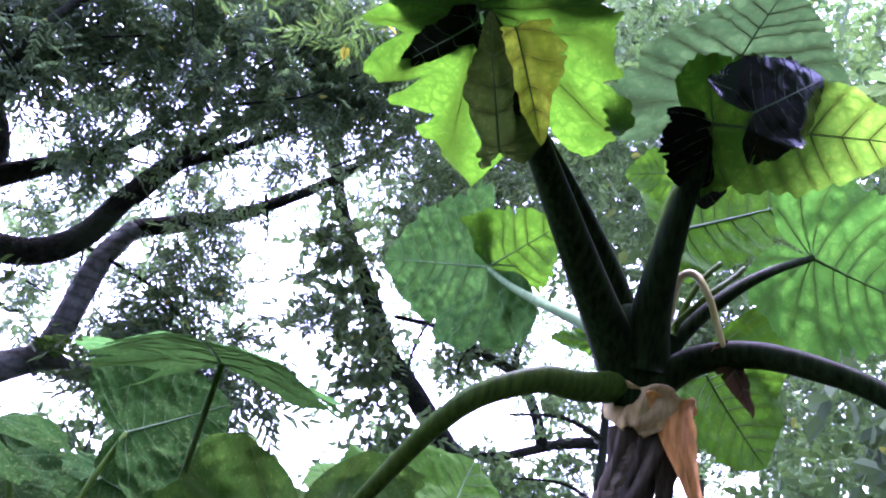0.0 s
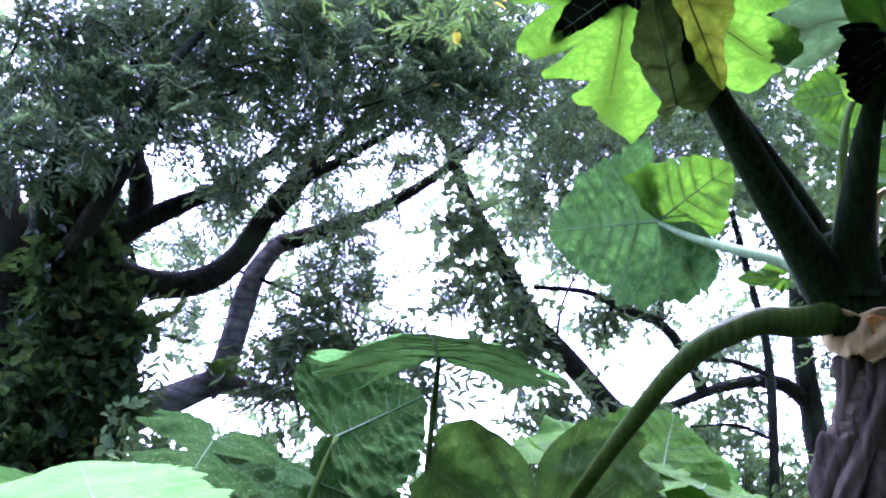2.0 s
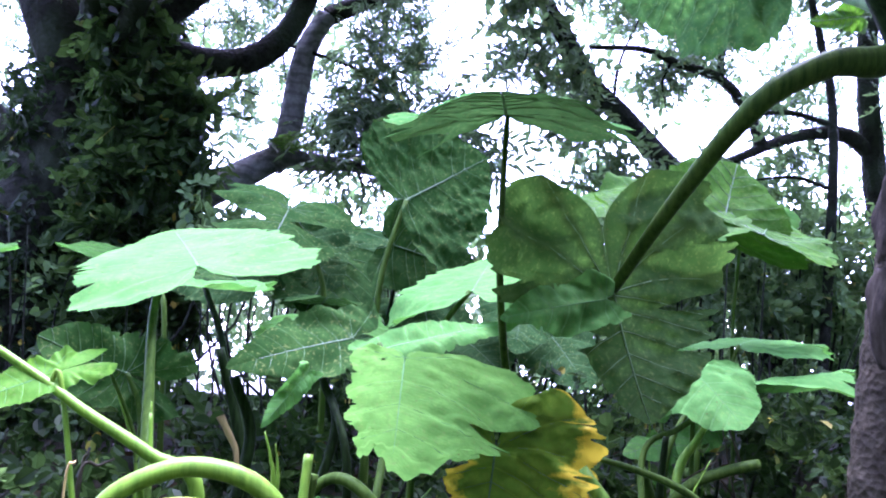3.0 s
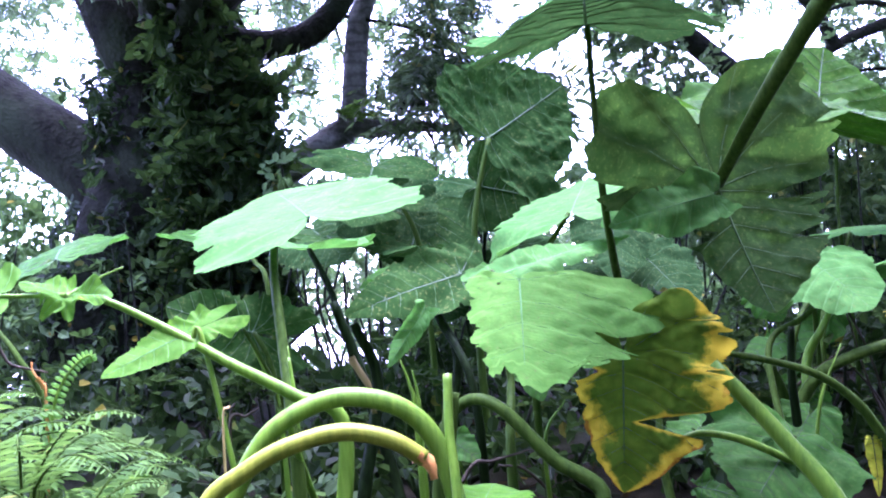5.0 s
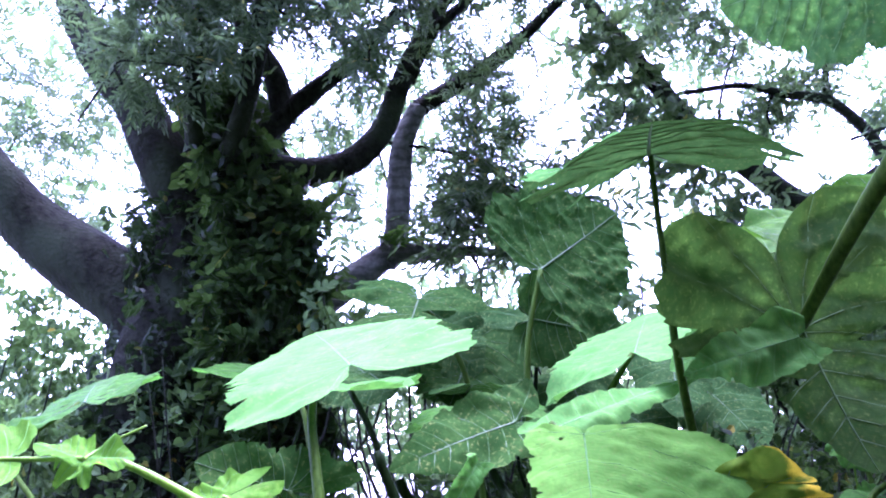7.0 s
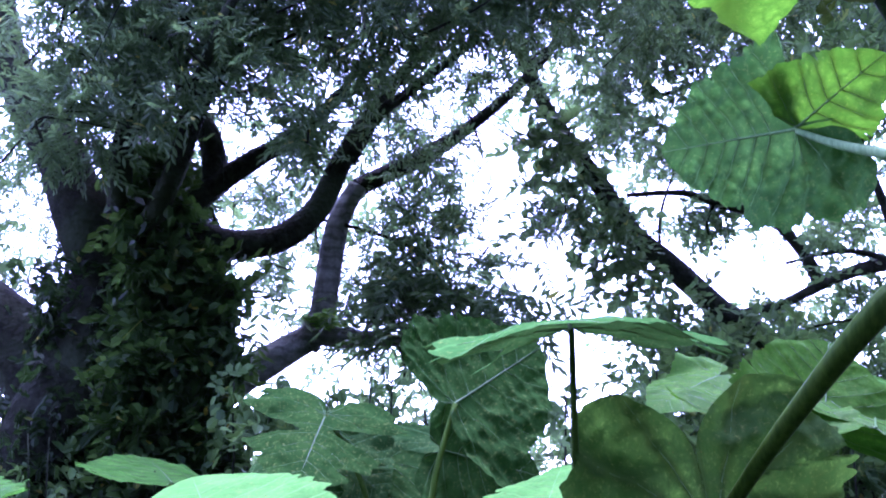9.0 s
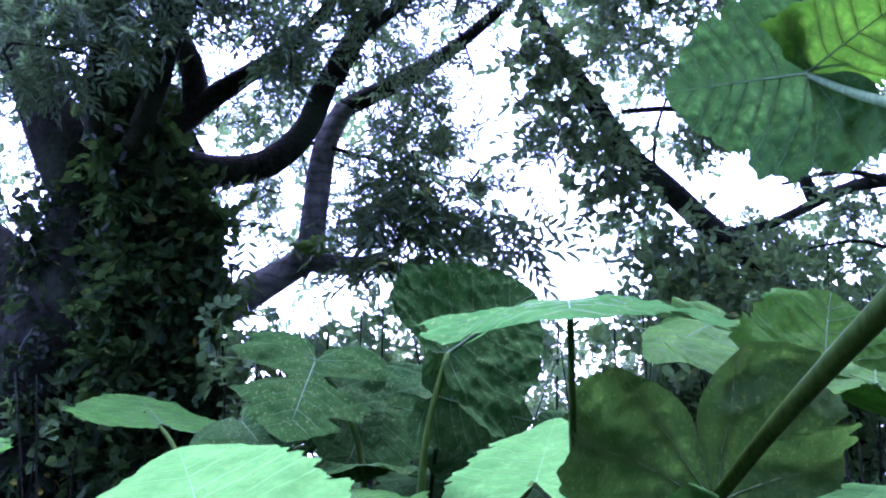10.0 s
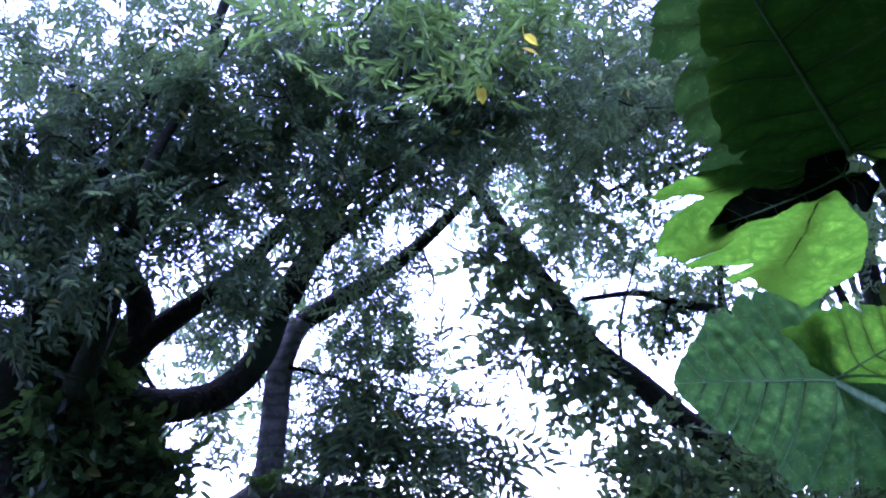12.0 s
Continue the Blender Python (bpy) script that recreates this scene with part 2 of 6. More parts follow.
taro_bark = bark_material("taro_trunk_scars", (0.022, 0.020, 0.012), (0.13, 0.116, 0.068), scale=22.0, moss=(0.06, 0.055, 0.03))
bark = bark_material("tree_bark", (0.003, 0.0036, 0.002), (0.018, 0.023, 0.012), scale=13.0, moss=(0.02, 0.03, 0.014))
bark_grey = bark_material("tree_bark_grey", (0.028, 0.032, 0.024), (0.20, 0.225, 0.18), scale=7.0, moss=(0.08, 0.085, 0.06), rings=3.2)
leaf_tree = foliage_material("pinnate_foliage", (0.019, 0.040, 0.017), (0.063, 0.105, 0.046), (0.125, 0.235, 0.062))
leaf_round = foliage_material("ovate_foliage", (0.021, 0.043, 0.018), (0.070, 0.115, 0.048), (0.13, 0.25, 0.06))
leaf_bush = foliage_material("shrub_foliage", (0.024, 0.058, 0.019), (0.082, 0.15, 0.048), (0.15, 0.30, 0.06))
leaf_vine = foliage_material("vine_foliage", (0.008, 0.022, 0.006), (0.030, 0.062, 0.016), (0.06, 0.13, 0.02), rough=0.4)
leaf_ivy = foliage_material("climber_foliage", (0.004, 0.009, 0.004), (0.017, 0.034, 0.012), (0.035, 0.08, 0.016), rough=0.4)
# much darker copy of the shrub green: shade near the ground as colour
leaf_low_shaded = foliage_material("shaded_undergrowth_foliage", (0.003, 0.010, 0.002), (0.015, 0.036, 0.007), (0.04, 0.09, 0.015), gloss=0.06)
leaf_fern = foliage_material("fern_foliage", (0.025, 0.075, 0.011), (0.075, 0.175, 0.028), (0.14, 0.31, 0.04), rough=0.6, gloss=0.06)
leaf_shoot = foliage_material("fern_shoot_foliage", (0.07, 0.22, 0.03), (0.13, 0.34, 0.05), (0.25, 0.6, 0.06), rough=0.5)
leaf_over = foliage_material("overhanging_foliage", (0.025, 0.06, 0.016), (0.068, 0.13, 0.03), (0.13, 0.27, 0.045))
leaf_old = foliage_material("yellow_foliage", (0.55, 0.5, 0.03), (0.7, 0.62, 0.04), (0.9, 0.8, 0.05), share=0.5)
litter_mat = foliage_material("leaf_litter", (0.012, 0.010, 0.004), (0.046, 0.034, 0.014), (0.1, 0.06, 0.02), rough=0.9, share=0.12, gloss=0.03)


def soil_material():
    m, nt, p, out = shader("soil")
    L = nt.links.new
    co = nt.nodes.new("ShaderNodeTexCoord")
    n = node(nt, "ShaderNodeTexNoise", Scale=6.0, Detail=9.0, Roughness=0.75)
    g = node(nt, "ShaderNodeTexNoise", Scale=0.7, Detail=3.0)
    L(co.outputs["Object"], n.inputs["Vector"])
    L(co.outputs["Object"], g.inputs["Vector"])
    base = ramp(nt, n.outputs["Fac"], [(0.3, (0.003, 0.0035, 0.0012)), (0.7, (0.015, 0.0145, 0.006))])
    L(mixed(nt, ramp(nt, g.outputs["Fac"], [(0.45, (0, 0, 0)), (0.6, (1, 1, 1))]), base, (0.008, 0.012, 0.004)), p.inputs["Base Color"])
    p.inputs["Roughness"].default_value = 0.95
    p.inputs["Specular IOR Level"].default_value = 0.04
    bump = nt.nodes.new("ShaderNodeBump")
    bump.inputs["Strength"].default_value, bump.inputs["Distance"].default_value = 0.9, 0.05
    L(n.outputs["Fac"], bump.inputs["Height"])
    L(bump.outputs["Normal"], p.inputs["Normal"])
    return m


# near-white colour in place of bright haze over the far ground
def haze_pale_ground():
    m, nt, p, out = shader("haze_pale_ground")
    L = nt.links.new
    co = nt.nodes.new("ShaderNodeTexCoord")
    n = node(nt, "ShaderNodeTexNoise", Scale=0.8, Detail=8.0, Roughness=0.7)
    L(co.outputs["Object"], n.inputs["Vector"])
    L(ramp(nt, n.outputs["Fac"], [(0.3, (0.70, 0.69, 0.68)), (0.7, (0.82, 0.81, 0.80))]), p.inputs["Base Color"])
    p.inputs["Roughness"].default_value = 0.9
    return m


# ---- building helpers
def thing(name, x, y, z, label, category, group=""):
    ob = new(name)
    ob.location = (x, y, z)
    ob.empty_display_size = 0.1
    return tagged(ob, label, category, group)


def mesh_of(name, verts, faces, material, smooth=True):
    me = bpy.data.meshes.new(name)
    verts = np.asarray(verts, dtype=np.float32)
    faces = np.asarray(faces, dtype=np.int32)
    k = faces.shape[1]
    me.vertices.add(len(verts))
    me.vertices.foreach_set("co", verts.ravel())
    me.loops.add(faces.size)
    me.loops.foreach_set("vertex_index", faces.ravel())
    me.polygons.add(len(faces))
    me.polygons.foreach_set("loop_start", np.arange(0, faces.size, k, dtype=np.int32))
    me.polygons.foreach_set("use_smooth", np.full(len(faces), smooth, dtype=bool))
    me.materials.append(material)
    me.update(calc_edges=True)
    return me


def part(name, me, parent, label="", m=None):
    """One mesh object under a thing or a part; m is its pose in the parent's space."""
    ob = new(name, me)
    ob.parent = parent
    ob.matrix_local = m or Matrix.Identity(4)
    return tagged(ob, label)


def curve_through(points, steps=6):
    """Catmull-Rom through the points."""
    p = np.array([points[0]] + list(points) + [points[-1]], float)
    p[0], p[-1] = 2 * p[1] - p[2], 2 * p[-2] - p[-3]
    res = []
    for i in range(1, len(p) - 2):
        for s in np.arange(steps) / steps:
            a, b, c, d = p[i - 1:i + 3]
            res.append(0.5 * (2 * b + (c - a) * s + (2 * a - 5 * b + 4 * c - d) * s * s + (3 * b - a - 3 * c + d) * s ** 3))
    res.append(p[-2])
    return np.array(res)


def tube(points, r0, r1, sides=10, steps=6, lump=0.0, squash=1.0, power=1.0, seed=0, rings=0.0):
    """Vertices and quads of a tapered, slightly lumpy stem."""
    c = curve_through(points, steps)
    n = len(c)
    tan = np.gradient(c, axis=0)
    tan /= np.linalg.norm(tan, axis=1)[:, None]
    up = np.array((0.31, 0.87, 0.38)) if abs(tan[0][1]) < 0.8 else np.array((1.0, 0, 0))
    rng = np.random.default_rng(seed)
    ph = rng.uniform(0, 6.28, 6)
    verts = []
    for i in range(n):
        side = np.cross(tan[i], up)
        side /= np.linalg.norm(side)
        up = np.cross(side, tan[i])
        s = i / (n - 1)
        r = r0 + (r1 - r0) * s ** power
        for k in range(sides):
            a = 2 * math.pi * k / sides
            w = 1 + lump * (math.sin(3 * a + ph[0] + 5 * s) + 0.7 * math.sin(2 * a + ph[1] + 11 * s) + 0.6 * math.sin(5 * a + ph[2] - 17 * s)) + rings * math.sin(i * 2.1)
            verts.append(c[i] + r * w * (side * math.cos(a) + squash * up * math.sin(a)))
    faces = [(i * sides + k, i * sides + (k + 1) % sides, (i + 1) * sides + (k + 1) % sides, (i + 1) * sides + k) for i in range(n - 1) for k in range(sides)]
    for end, ring in ((c[0], 0), (c[-1], (n - 1) * sides)):
        verts.append(end)
        e = len(verts) - 1
        for k in range(0, sides, 2):
            faces.append((e, ring + k, ring + (k + 1) % sides, ring + (k + 2) % sides))
    return np.array(verts), np.array(faces)


def stem(name, parent, points, r0, r1, material, label="", **more):
    base = np.array(parent.location)
    v, f = tube(points, r0, r1, **more)
    return part(name, mesh_of(name, v - base, f, material), parent, label)


def petiole(parent, points, r0, r1, material):
    """A leaf stalk; outside the tall taro it rises from the ground beside its clump."""
    pts = list(points)
    low = pts[0][2]
    if parent.name.startswith("taro_plant") and 0.0 < low < 1.3 and pts[0][2] <= pts[-1][2] + 0.04 and r0 > 0.0085:
        b = parent.location
        foot = (0.5 * (b.x + pts[0][0]), 0.5 * (b.y + pts[0][1]), -0.03)
        pts = [foot] + pts
    elif parent.name.startswith("taro_plant") and pts[-1][2] > 0.02 and pts[0][2] > pts[-1][2] + 0.04 and r0 > 0.0085:
        pts = pts + [(pts[-1][0] + 0.05, pts[-1][1], -0.03)]
    return stem("petiole", parent, pts, r0, r1, material, sides=12, steps=7, lump=0.02, squash=0.92, power=0.75, seed=len(pts))


OUTLINE_U = (-1.0, -0.97, -0.9, -0.75, -0.45, 0.0, 0.22, 0.45, 0.66, 0.82, 0.93, 0.98, 1.0)
OUTLINE_W = (0.50, 0.62, 0.74, 0.87, 0.97, 1.0, 0.97, 0.85, 0.65, 0.43, 0.23, 0.10, 0.0)


def leaf(parent, at, tip, normal, width, back=0.35, sinus=0.18, droop=0.12, sides=0.12, fold=0.0, ruffle=0.03, pucker=0.007, seed=0, tears=(), mat=None, turn=0.0, veins=7, rib=None, lobes=(1.0, 1.0), halves=(1.0, 1.0), reach=(1.0, 1.0), front=(1.0, 1.0), cut=1.0):
    """A heart-shaped taro blade that hangs on its petiole at `at`, with its midrib and side veins. back: how far the rear lobes reach, as a share of the length; halves, reach and front: width, rear reach and front width of the two sides; cut: where a torn-off tip ends."""
    mat = mat or leaf_plain
    rib = rib or (vein_pale if mat in (leaf_bright, leaf_fresh, leaf_lime_lit) else vein_mat)
    rng = np.random.default_rng(seed)
    at, tip, z = Vector(at), Vector(tip), Vector(normal).normalized()
    x = tip - at
    length = x.length
    x.normalize()
    z = (z - x * z.dot(x)).normalized()
    y = z.cross(x)
    frame_m = Matrix((x, y, z)).transposed().to_4x4()
    frame_m.translation = at - parent.location
    half, nv = width / 2, veins * 1.12
    fan = 4 if back > 0.45 else 3
    ph = rng.uniform(0, 6.28, 8)

    def foot(px, py):
        """Where on the midrib, as a share of the length, the vein through a point starts."""
        py = abs(py)
        px -= 0.16 * py + 0.22 * py * py / half
        if px < 0:
            return fan * -math.atan2(-px, py + 0.0001) / (1.5708 * nv)
        q = px / (length + 0.62 * py)
        return q + 0.022 * math.sin(9.0 * q + ph[6]) + 0.012 * math.sin(23.0 * q + ph[7])

    teeth = rng.uniform(-1, 1, (2, 400))
    bites = [(rng.choice((-1, 1)), rng.uniform(-0.6 * back, 0.7), rng.uniform(0.006, 0.022), rng.uniform(0.06, 0.2)) for _ in range(5)]

    def notch(u, s):
        """Fine teeth and a few bites along the margin."""
        row = teeth[0 if s < 0 else 1]
        q = (u + 1) * 150 * max(0.4, length / 0.6)
        k = int(q)
        calm = min(1.0, (1 - u) / 0.4) if u > 0 else min(1.0, (1 + u / back) / 0.4)
        w = 0.018 * (row[k % 400] + (row[(k + 1) % 400] - row[k % 400]) * (q - k)) * (0.2 + 0.8 * max(0.0, calm))
        for side, at_u, wide, deep in bites:
            if side == s:
                w -= deep * max(0.0, 1 - abs(u - at_u) / wide) ** 0.5
        return w

    def outer(u, s):
        w = np.interp(u if u > 0 else u / (back * reach[0 if s < 0 else 1]), OUTLINE_U, OUTLINE_W)
        q = foot(u * length, w * half) * nv
        w *= 0.955 + 0.055 * abs(math.sin(math.pi * q)) + 0.016 * abs(math.sin(26 * u * length / 0.5 + ph[7])) + 0.045 * math.sin(9 * u + ph[0] + s) + 0.028 * math.sin(25 * u + ph[1] + 2 * s) + 0.02 * math.sin(64 * u + ph[2] * s) + notch(u, s)
        if u < 0:
            w *= max(0.05, 1 - (1 - lobes[0 if s < 0 else 1]) * min(1, -u / 0.04))
        for side, a, b, deep in tears:
            if side == s and a < u < b:
                w *= 1 - deep * (1 - abs(2 * (u - a) / (b - a) - 1)) ** 0.6
        if u > 0:
            w *= 1 - (1 - front[0 if s < 0 else 1]) * min(1.0, u / 0.12)
        return w * half * halves[0 if s < 0 else 1]

    def inner(u):
        v = min(1.0, -u / back)
        if v <= 0:
            return 0.0
        open_v = sinus * v ** 0.8 * (0.9 + 0.25 * math.sin(-7 * v + ph[5]) + 0.1 * math.sin(-19 * v))
        return half * (open_v + 0.45 * max(0.0, (v - 0.45) / 0.55) ** 2.4 + 0.002)

    def bent(px, py):
        u, r = px / length, abs(py) / half
        ang = math.atan2(py, px + 0.25 * length)
        h = -droop * length * (u * u if u > 0 else 1.6 * u * u) - sides * width * 0.5 * r * r + fold * abs(py)
        h += ruffle * r * r * (math.sin(5 * ang + ph[3]) + 0.6 * math.sin(11 * ang + ph[4])) + 0.5 * ruffle * math.sin(6 * u + ph[5]) * r
        q = foot(px, py) * nv
        quilt = 0.55 - noise.voronoi((px * 21 + ph[6], py * 21, 0.0))[0][0]
        h += pucker * min(1, r * 3) * (0.32 * (abs(math.sin(math.pi * q)) ** 0.7 - 0.4) + 1.0 * quilt)
        h += turn * max(0, u) * py * 0.5
        h += (0.4 * ruffle * noise.noise((px * 9 + ph[6], py * 9, seed)) + 0.2 * ruffle * noise.noise((px * 24, py * 24 + ph[7], seed))) * min(1, r * 4)
        return (px, py, h)

    rows = np.concatenate((-back * (1 - np.linspace(0, 1, 44)[:-1]), np.linspace(0, cut, 120)))
    cols = 26 if width > 0.35 else 12
    verts, faces, rim, rank = [], [], [], []
    for s in (-1, 1):
        start = len(verts)
        for u in rows:
            u = u if u > 0 else u * reach[0 if s < 0 else 1]
            a, b = inner(u), outer(u, s)
            a = min(a, b)
            for k in range(cols):
                f = (k / (cols - 1)) ** 0.9
                frayed = u
                if cut < 1.0 and u > 0.6 * cut:
                    frayed -= (u / cut - 0.6) * 0.3 * (0.5 + 0.5 * math.sin(s * 4.0 * f + ph[1]) + 0.12 * math.sin(s * 19 * f + ph[2]) + 0.04 * teeth[0][k])
                side_y = a + (b - a) * f
                verts.append(bent(frayed * length, s * side_y))
                rank.append(foot(u * length, side_y) * nv - 0.08 + 50.0)
                rim.append(0.85 * f * f + 0.35 * max(0.0, u) ** 2)
        for i in range(len(rows) - 1):
            for k in range(cols - 1):
                q = start + i * cols + k
                quad = (q, q + cols, q + cols + 1, q + 1)
                faces.append(quad if s < 0 else quad[::-1])
    me = mesh_of("leaf", verts, faces, mat)
    me.attributes.new("rim", "FLOAT", "POINT").data.foreach_set("value", np.array(rim, np.float32))
    me.attributes.new("rank", "FLOAT", "POINT").data.foreach_set("value", np.array(rank, np.float32))
    blade = part("leaf", me, parent, "", frame_m)
    thick = (0.0014 + 0.0075 * length) * (0.55 if mat in (leaf_bright, leaf_fresh, leaf_lime_lit) else 1.0)
    line = [Vector(bent(u * length, 0)) + Vector((0, 0, -0.35 * thick)) for u in np.linspace(-0.01, min(0.985, 0.86 * cut + 0.1 * (cut == 1.0) + 0.025), 9)]
    v, f = tube(line, thick, 0.0012, sides=6, steps=2)
    part("midrib", mesh_of("midrib", v, f, rib), blade)
    for s in (-1, 1):
        side_k = 0 if s < 0 else 1
        for i in range(veins + fan - 1):
            if i < veins:
                u0 = (i + 0.08) / nv
                if u0 > 0.9:
                    continue
                for _ in range(6):
                    u0 -= u0 + 0.022 * math.sin(9.0 * u0 + ph[6]) + 0.012 * math.sin(23.0 * u0 + ph[7]) - (i + 0.08) / nv
                path = [(u0 * (length + 0.62 * py) + 0.16 * py + 0.22 * py * py / half, s * py) for py in np.linspace(0, 1.2 * half, 30)]
                path = [q for q in path if abs(q[1]) < 0.96 * outer(q[0] / length, s) and (cut == 1.0 or q[0] < 0.84 * cut * length)]
                r = thick * 0.36
            else:
                ang = (i - veins + 0.92) * 1.5708 / fan
                path = []
                for d in np.linspace(0, 1.3, 40) * max(half, back * length):
                    py = d * math.cos(ang)
                    path.append((0.16 * py + 0.22 * py * py / half - d * math.sin(ang), s * py))
                path = [q for q in path if q[0] > -0.97 * back * reach[side_k] * length]
                path = [q for q in path if inner(q[0] / length) < abs(q[1]) + 0.004 and abs(q[1]) < 0.96 * outer(q[0] / length, s)]
                r = thick * 0.45
            if len(path) < 5:
                continue
            path = path[::max(1, len(path) // 6)]
            line = [Vector(bent(*q)) + Vector((0, 0, -0.3 * r)) for q in path]
            v, f = tube(line, r, 0.0008, sides=4, steps=1)
            part("vein", mesh_of("vein", v, f, rib), blade)
    return blade


def spray_template(pairs, reach, leaf_len, leaf_wide, rise=0.02, round_tip=False, wild=0.0, seed=0):
    """One twig with paired leaflets, folded a little along their midribs."""
    vs, fs = [], []
    jit = np.random.default_rng(seed)

    def one(base, ahead, side, ln, wd):
        b = len(vs)
        nrm = np.cross(ahead, side)
        for u, w in ((0, 0), (0.3, 0.85), (0.65, 0.8), (1, 0)) if not round_tip else ((0, 0), (0.25, 0.9), (0.7, 0.95), (1, 0)):
            if w == 0:
                vs.append(base + ahead * ln * u - nrm * ln * 0.12 * u * u)
            else:
                vs.append(base + ahead * ln * u + side * wd * w + nrm * wd * 0.35 - nrm * ln * 0.1 * u * u)
                vs.append(base + ahead * ln * u - side * wd * w + nrm * wd * 0.35 - nrm * ln * 0.1 * u * u)
        fs.append((b, b + 1, b + 3, b + 5))
        fs.append((b, b + 5, b + 4, b + 2))

    X, Y = np.array((1.0, 0, 0)), np.array((0, 1.0, 0))
    for i in range(pairs):
        t = (i + 0.6) / (pairs + 0.3)
        for s in (-1, 1):
            ang = radians(58 - 22 * t) * s + jit.normal(0, 0.35) * wild
            ahead = np.array((math.cos(ang), math.sin(ang), -0.15 + jit.normal(0, 0.45) * wild))
            ahead /= np.linalg.norm(ahead)
            side = np.array((-math.sin(ang), math.cos(ang), 0))
            one(X * reach * t + np.array((0, 0, -rise * t * t * 4)), ahead, side, leaf_len * (1 - 0.25 * abs(t - 0.5)) * (1 + jit.uniform(-0.35, 0.2) * wild), leaf_wide * 0.5 * (1 + jit.uniform(-0.3, 0.2) * wild))
    one(X * reach + np.array((0, 0, -rise * 4)), X, Y, leaf_len, leaf_wide * 0.5)
    b = len(vs)
    for t in (0, 1):
        for w in (-0.0025, 0.0025):
            vs.append(X * reach * t + Y * w + np.array((0, 0, -rise * t * t * 4)))
    fs.append((b, b + 1, b + 3, b + 2))
    return np.array(vs), np.array(fs)


def scatter(name, parent, template, places, material, rng, lean=0.6, size=(0.75, 1.25), label=""):
    """Copies of a twig at many places, each turned and sized by chance, joined into one part."""
    tv, tf = template
    n = len(places)
    az, el, ro = rng.uniform(0, 2 * math.pi, n), rng.normal(-0.25, lean, n), rng.normal(0, 0.7, n)
    sc = rng.uniform(*size, n)
    ca, sa, ce, se, cr, sr = np.cos(az), np.sin(az), np.cos(el), np.sin(el), np.cos(ro), np.sin(ro)
    ax = np.stack((ca * ce, sa * ce, se), 1)
    sd = np.stack((-sa, ca, np.zeros(n)), 1)
    up = np.cross(ax, sd)
    ay, azv = sd * cr[:, None] + up * sr[:, None], -sd * sr[:, None] + up * cr[:, None]
    v = (tv[None, :, 0, None] * ax[:, None] + tv[None, :, 1, None] * ay[:, None] + tv[None, :, 2, None] * azv[:, None]) * sc[:, None, None] + places[:, None]
    f = tf[None] + (np.arange(n) * len(tv))[:, None, None]
    ob = part(name, mesh_of(name, (v - np.array(parent.location)).reshape(-1, 3), f.reshape(-1, 4), material, smooth=False), parent, label)
    return tagged(ob, kind="stuff")


# openings in the canopy where the sky shows, as slanted ovals on the plane y = 7.4 seen from the path: x, z, half width, half height, slant
CLEARINGS = ((1.72, 3.15, 0.42, 1.35, 0.33), (3.55, 3.2, 0.85, 0.32, 0.0), (-0.72, 2.3, 0.34, 0.30, 0.0), (-1.05, 3.46, 0.14, 0.14, 0.0), (-3.6, 2.45, 0.5, 0.35, 0.0), (2.55, 2.0, 0.3, 0.5, 0.0), (-0.45, 3.05, 0.15, 0.12, 0.0))


def clear_of(places, rng, margin=1.0, leak=0.06):
    """Thins out what would grow into the openings."""
    k = 7.4 / np.maximum(places[:, 1], 0.5)
    px, pz = -0.3 + (places[:, 0] + 0.3) * k, 1.3 + (places[:, 2] - 1.3) * k
    keep = np.ones(len(places), bool)
    for cx, cz, rx, rz, slant in CLEARINGS:
        dz = (pz - cz) / (rz * margin)
        dx = (px - cx + slant * (pz - cz)) / (rx * margin)
        keep &= (dx * dx + dz * dz > rng.uniform(0.6, 1.25, len(places))) | (rng.uniform(0, 1, len(places)) < leak)
    return places[keep | (pz < 1.75)]


def in_clumps(clumps, density, rng, hollow=0.35):
    """Places spread through round clumps (x, y, z, radius), thinner in the middle."""
    res = []
    for x, y, z, r in clumps:
        n = max(6, int(density * r * r))
        d = rng.normal(size=(n, 3))
        d /= np.linalg.norm(d, axis=1)[:, None]
        res.append(np.array((x, y, z)) + d * (r * (hollow + (1 - hollow) * rng.uniform(0, 1, n) ** 0.6) * rng.uniform(0.75, 1.15))[:, None] * np.array((1, 1, 0.85)))
    return np.concatenate(res)


long_pinnate = spray_template(6, 0.44, 0.15, 0.042, rise=0.03, wild=0.3, seed=8)
pinnate = spray_template(5, 0.30, 0.105, 0.036, wild=0.35, seed=2)
ovate = spray_template(4, 0.22, 0.075, 0.046, round_tip=True, wild=1.0, seed=3)
small_ovate = spray_template(3, 0.15, 0.07, 0.05, round_tip=True, wild=1.0, seed=4)

# ---- ground
gx = np.concatenate((-np.geomspace(300, 9, 12), np.linspace(-8, 8, 65), np.geomspace(9, 300, 12)))
gv = [(x, y, 0.035 * noise.noise((x * 1.3, y * 1.3, 0)) + 0.05 * noise.noise((x * 0.3, y * 0.3, 5))) for y in gx + 3 for x in gx]
ng = len(gx)
gf = [(j * ng + i, j * ng + i + 1, (j + 1) * ng + i + 1, (j + 1) * ng + i) for j in range(ng - 1) for i in range(ng - 1)]
ground = tagged(new("ground", mesh_of("ground", gv, gf, soil_material())), "near-black soil under dense plants", "ground", kind="structure")

# added far sheet, coloured near white to stand for haze below the horizon
cx = np.linspace(-280, 280, 31)
cy = np.geomspace(9.8, 300, 21)
cv = [(x, y + 0.5 * math.sin(x * 0.9) * (y < 10), 0.14 + 0.03 * noise.noise((x * 0.4, y * 0.4, 2))) for y in cy for x in cx]
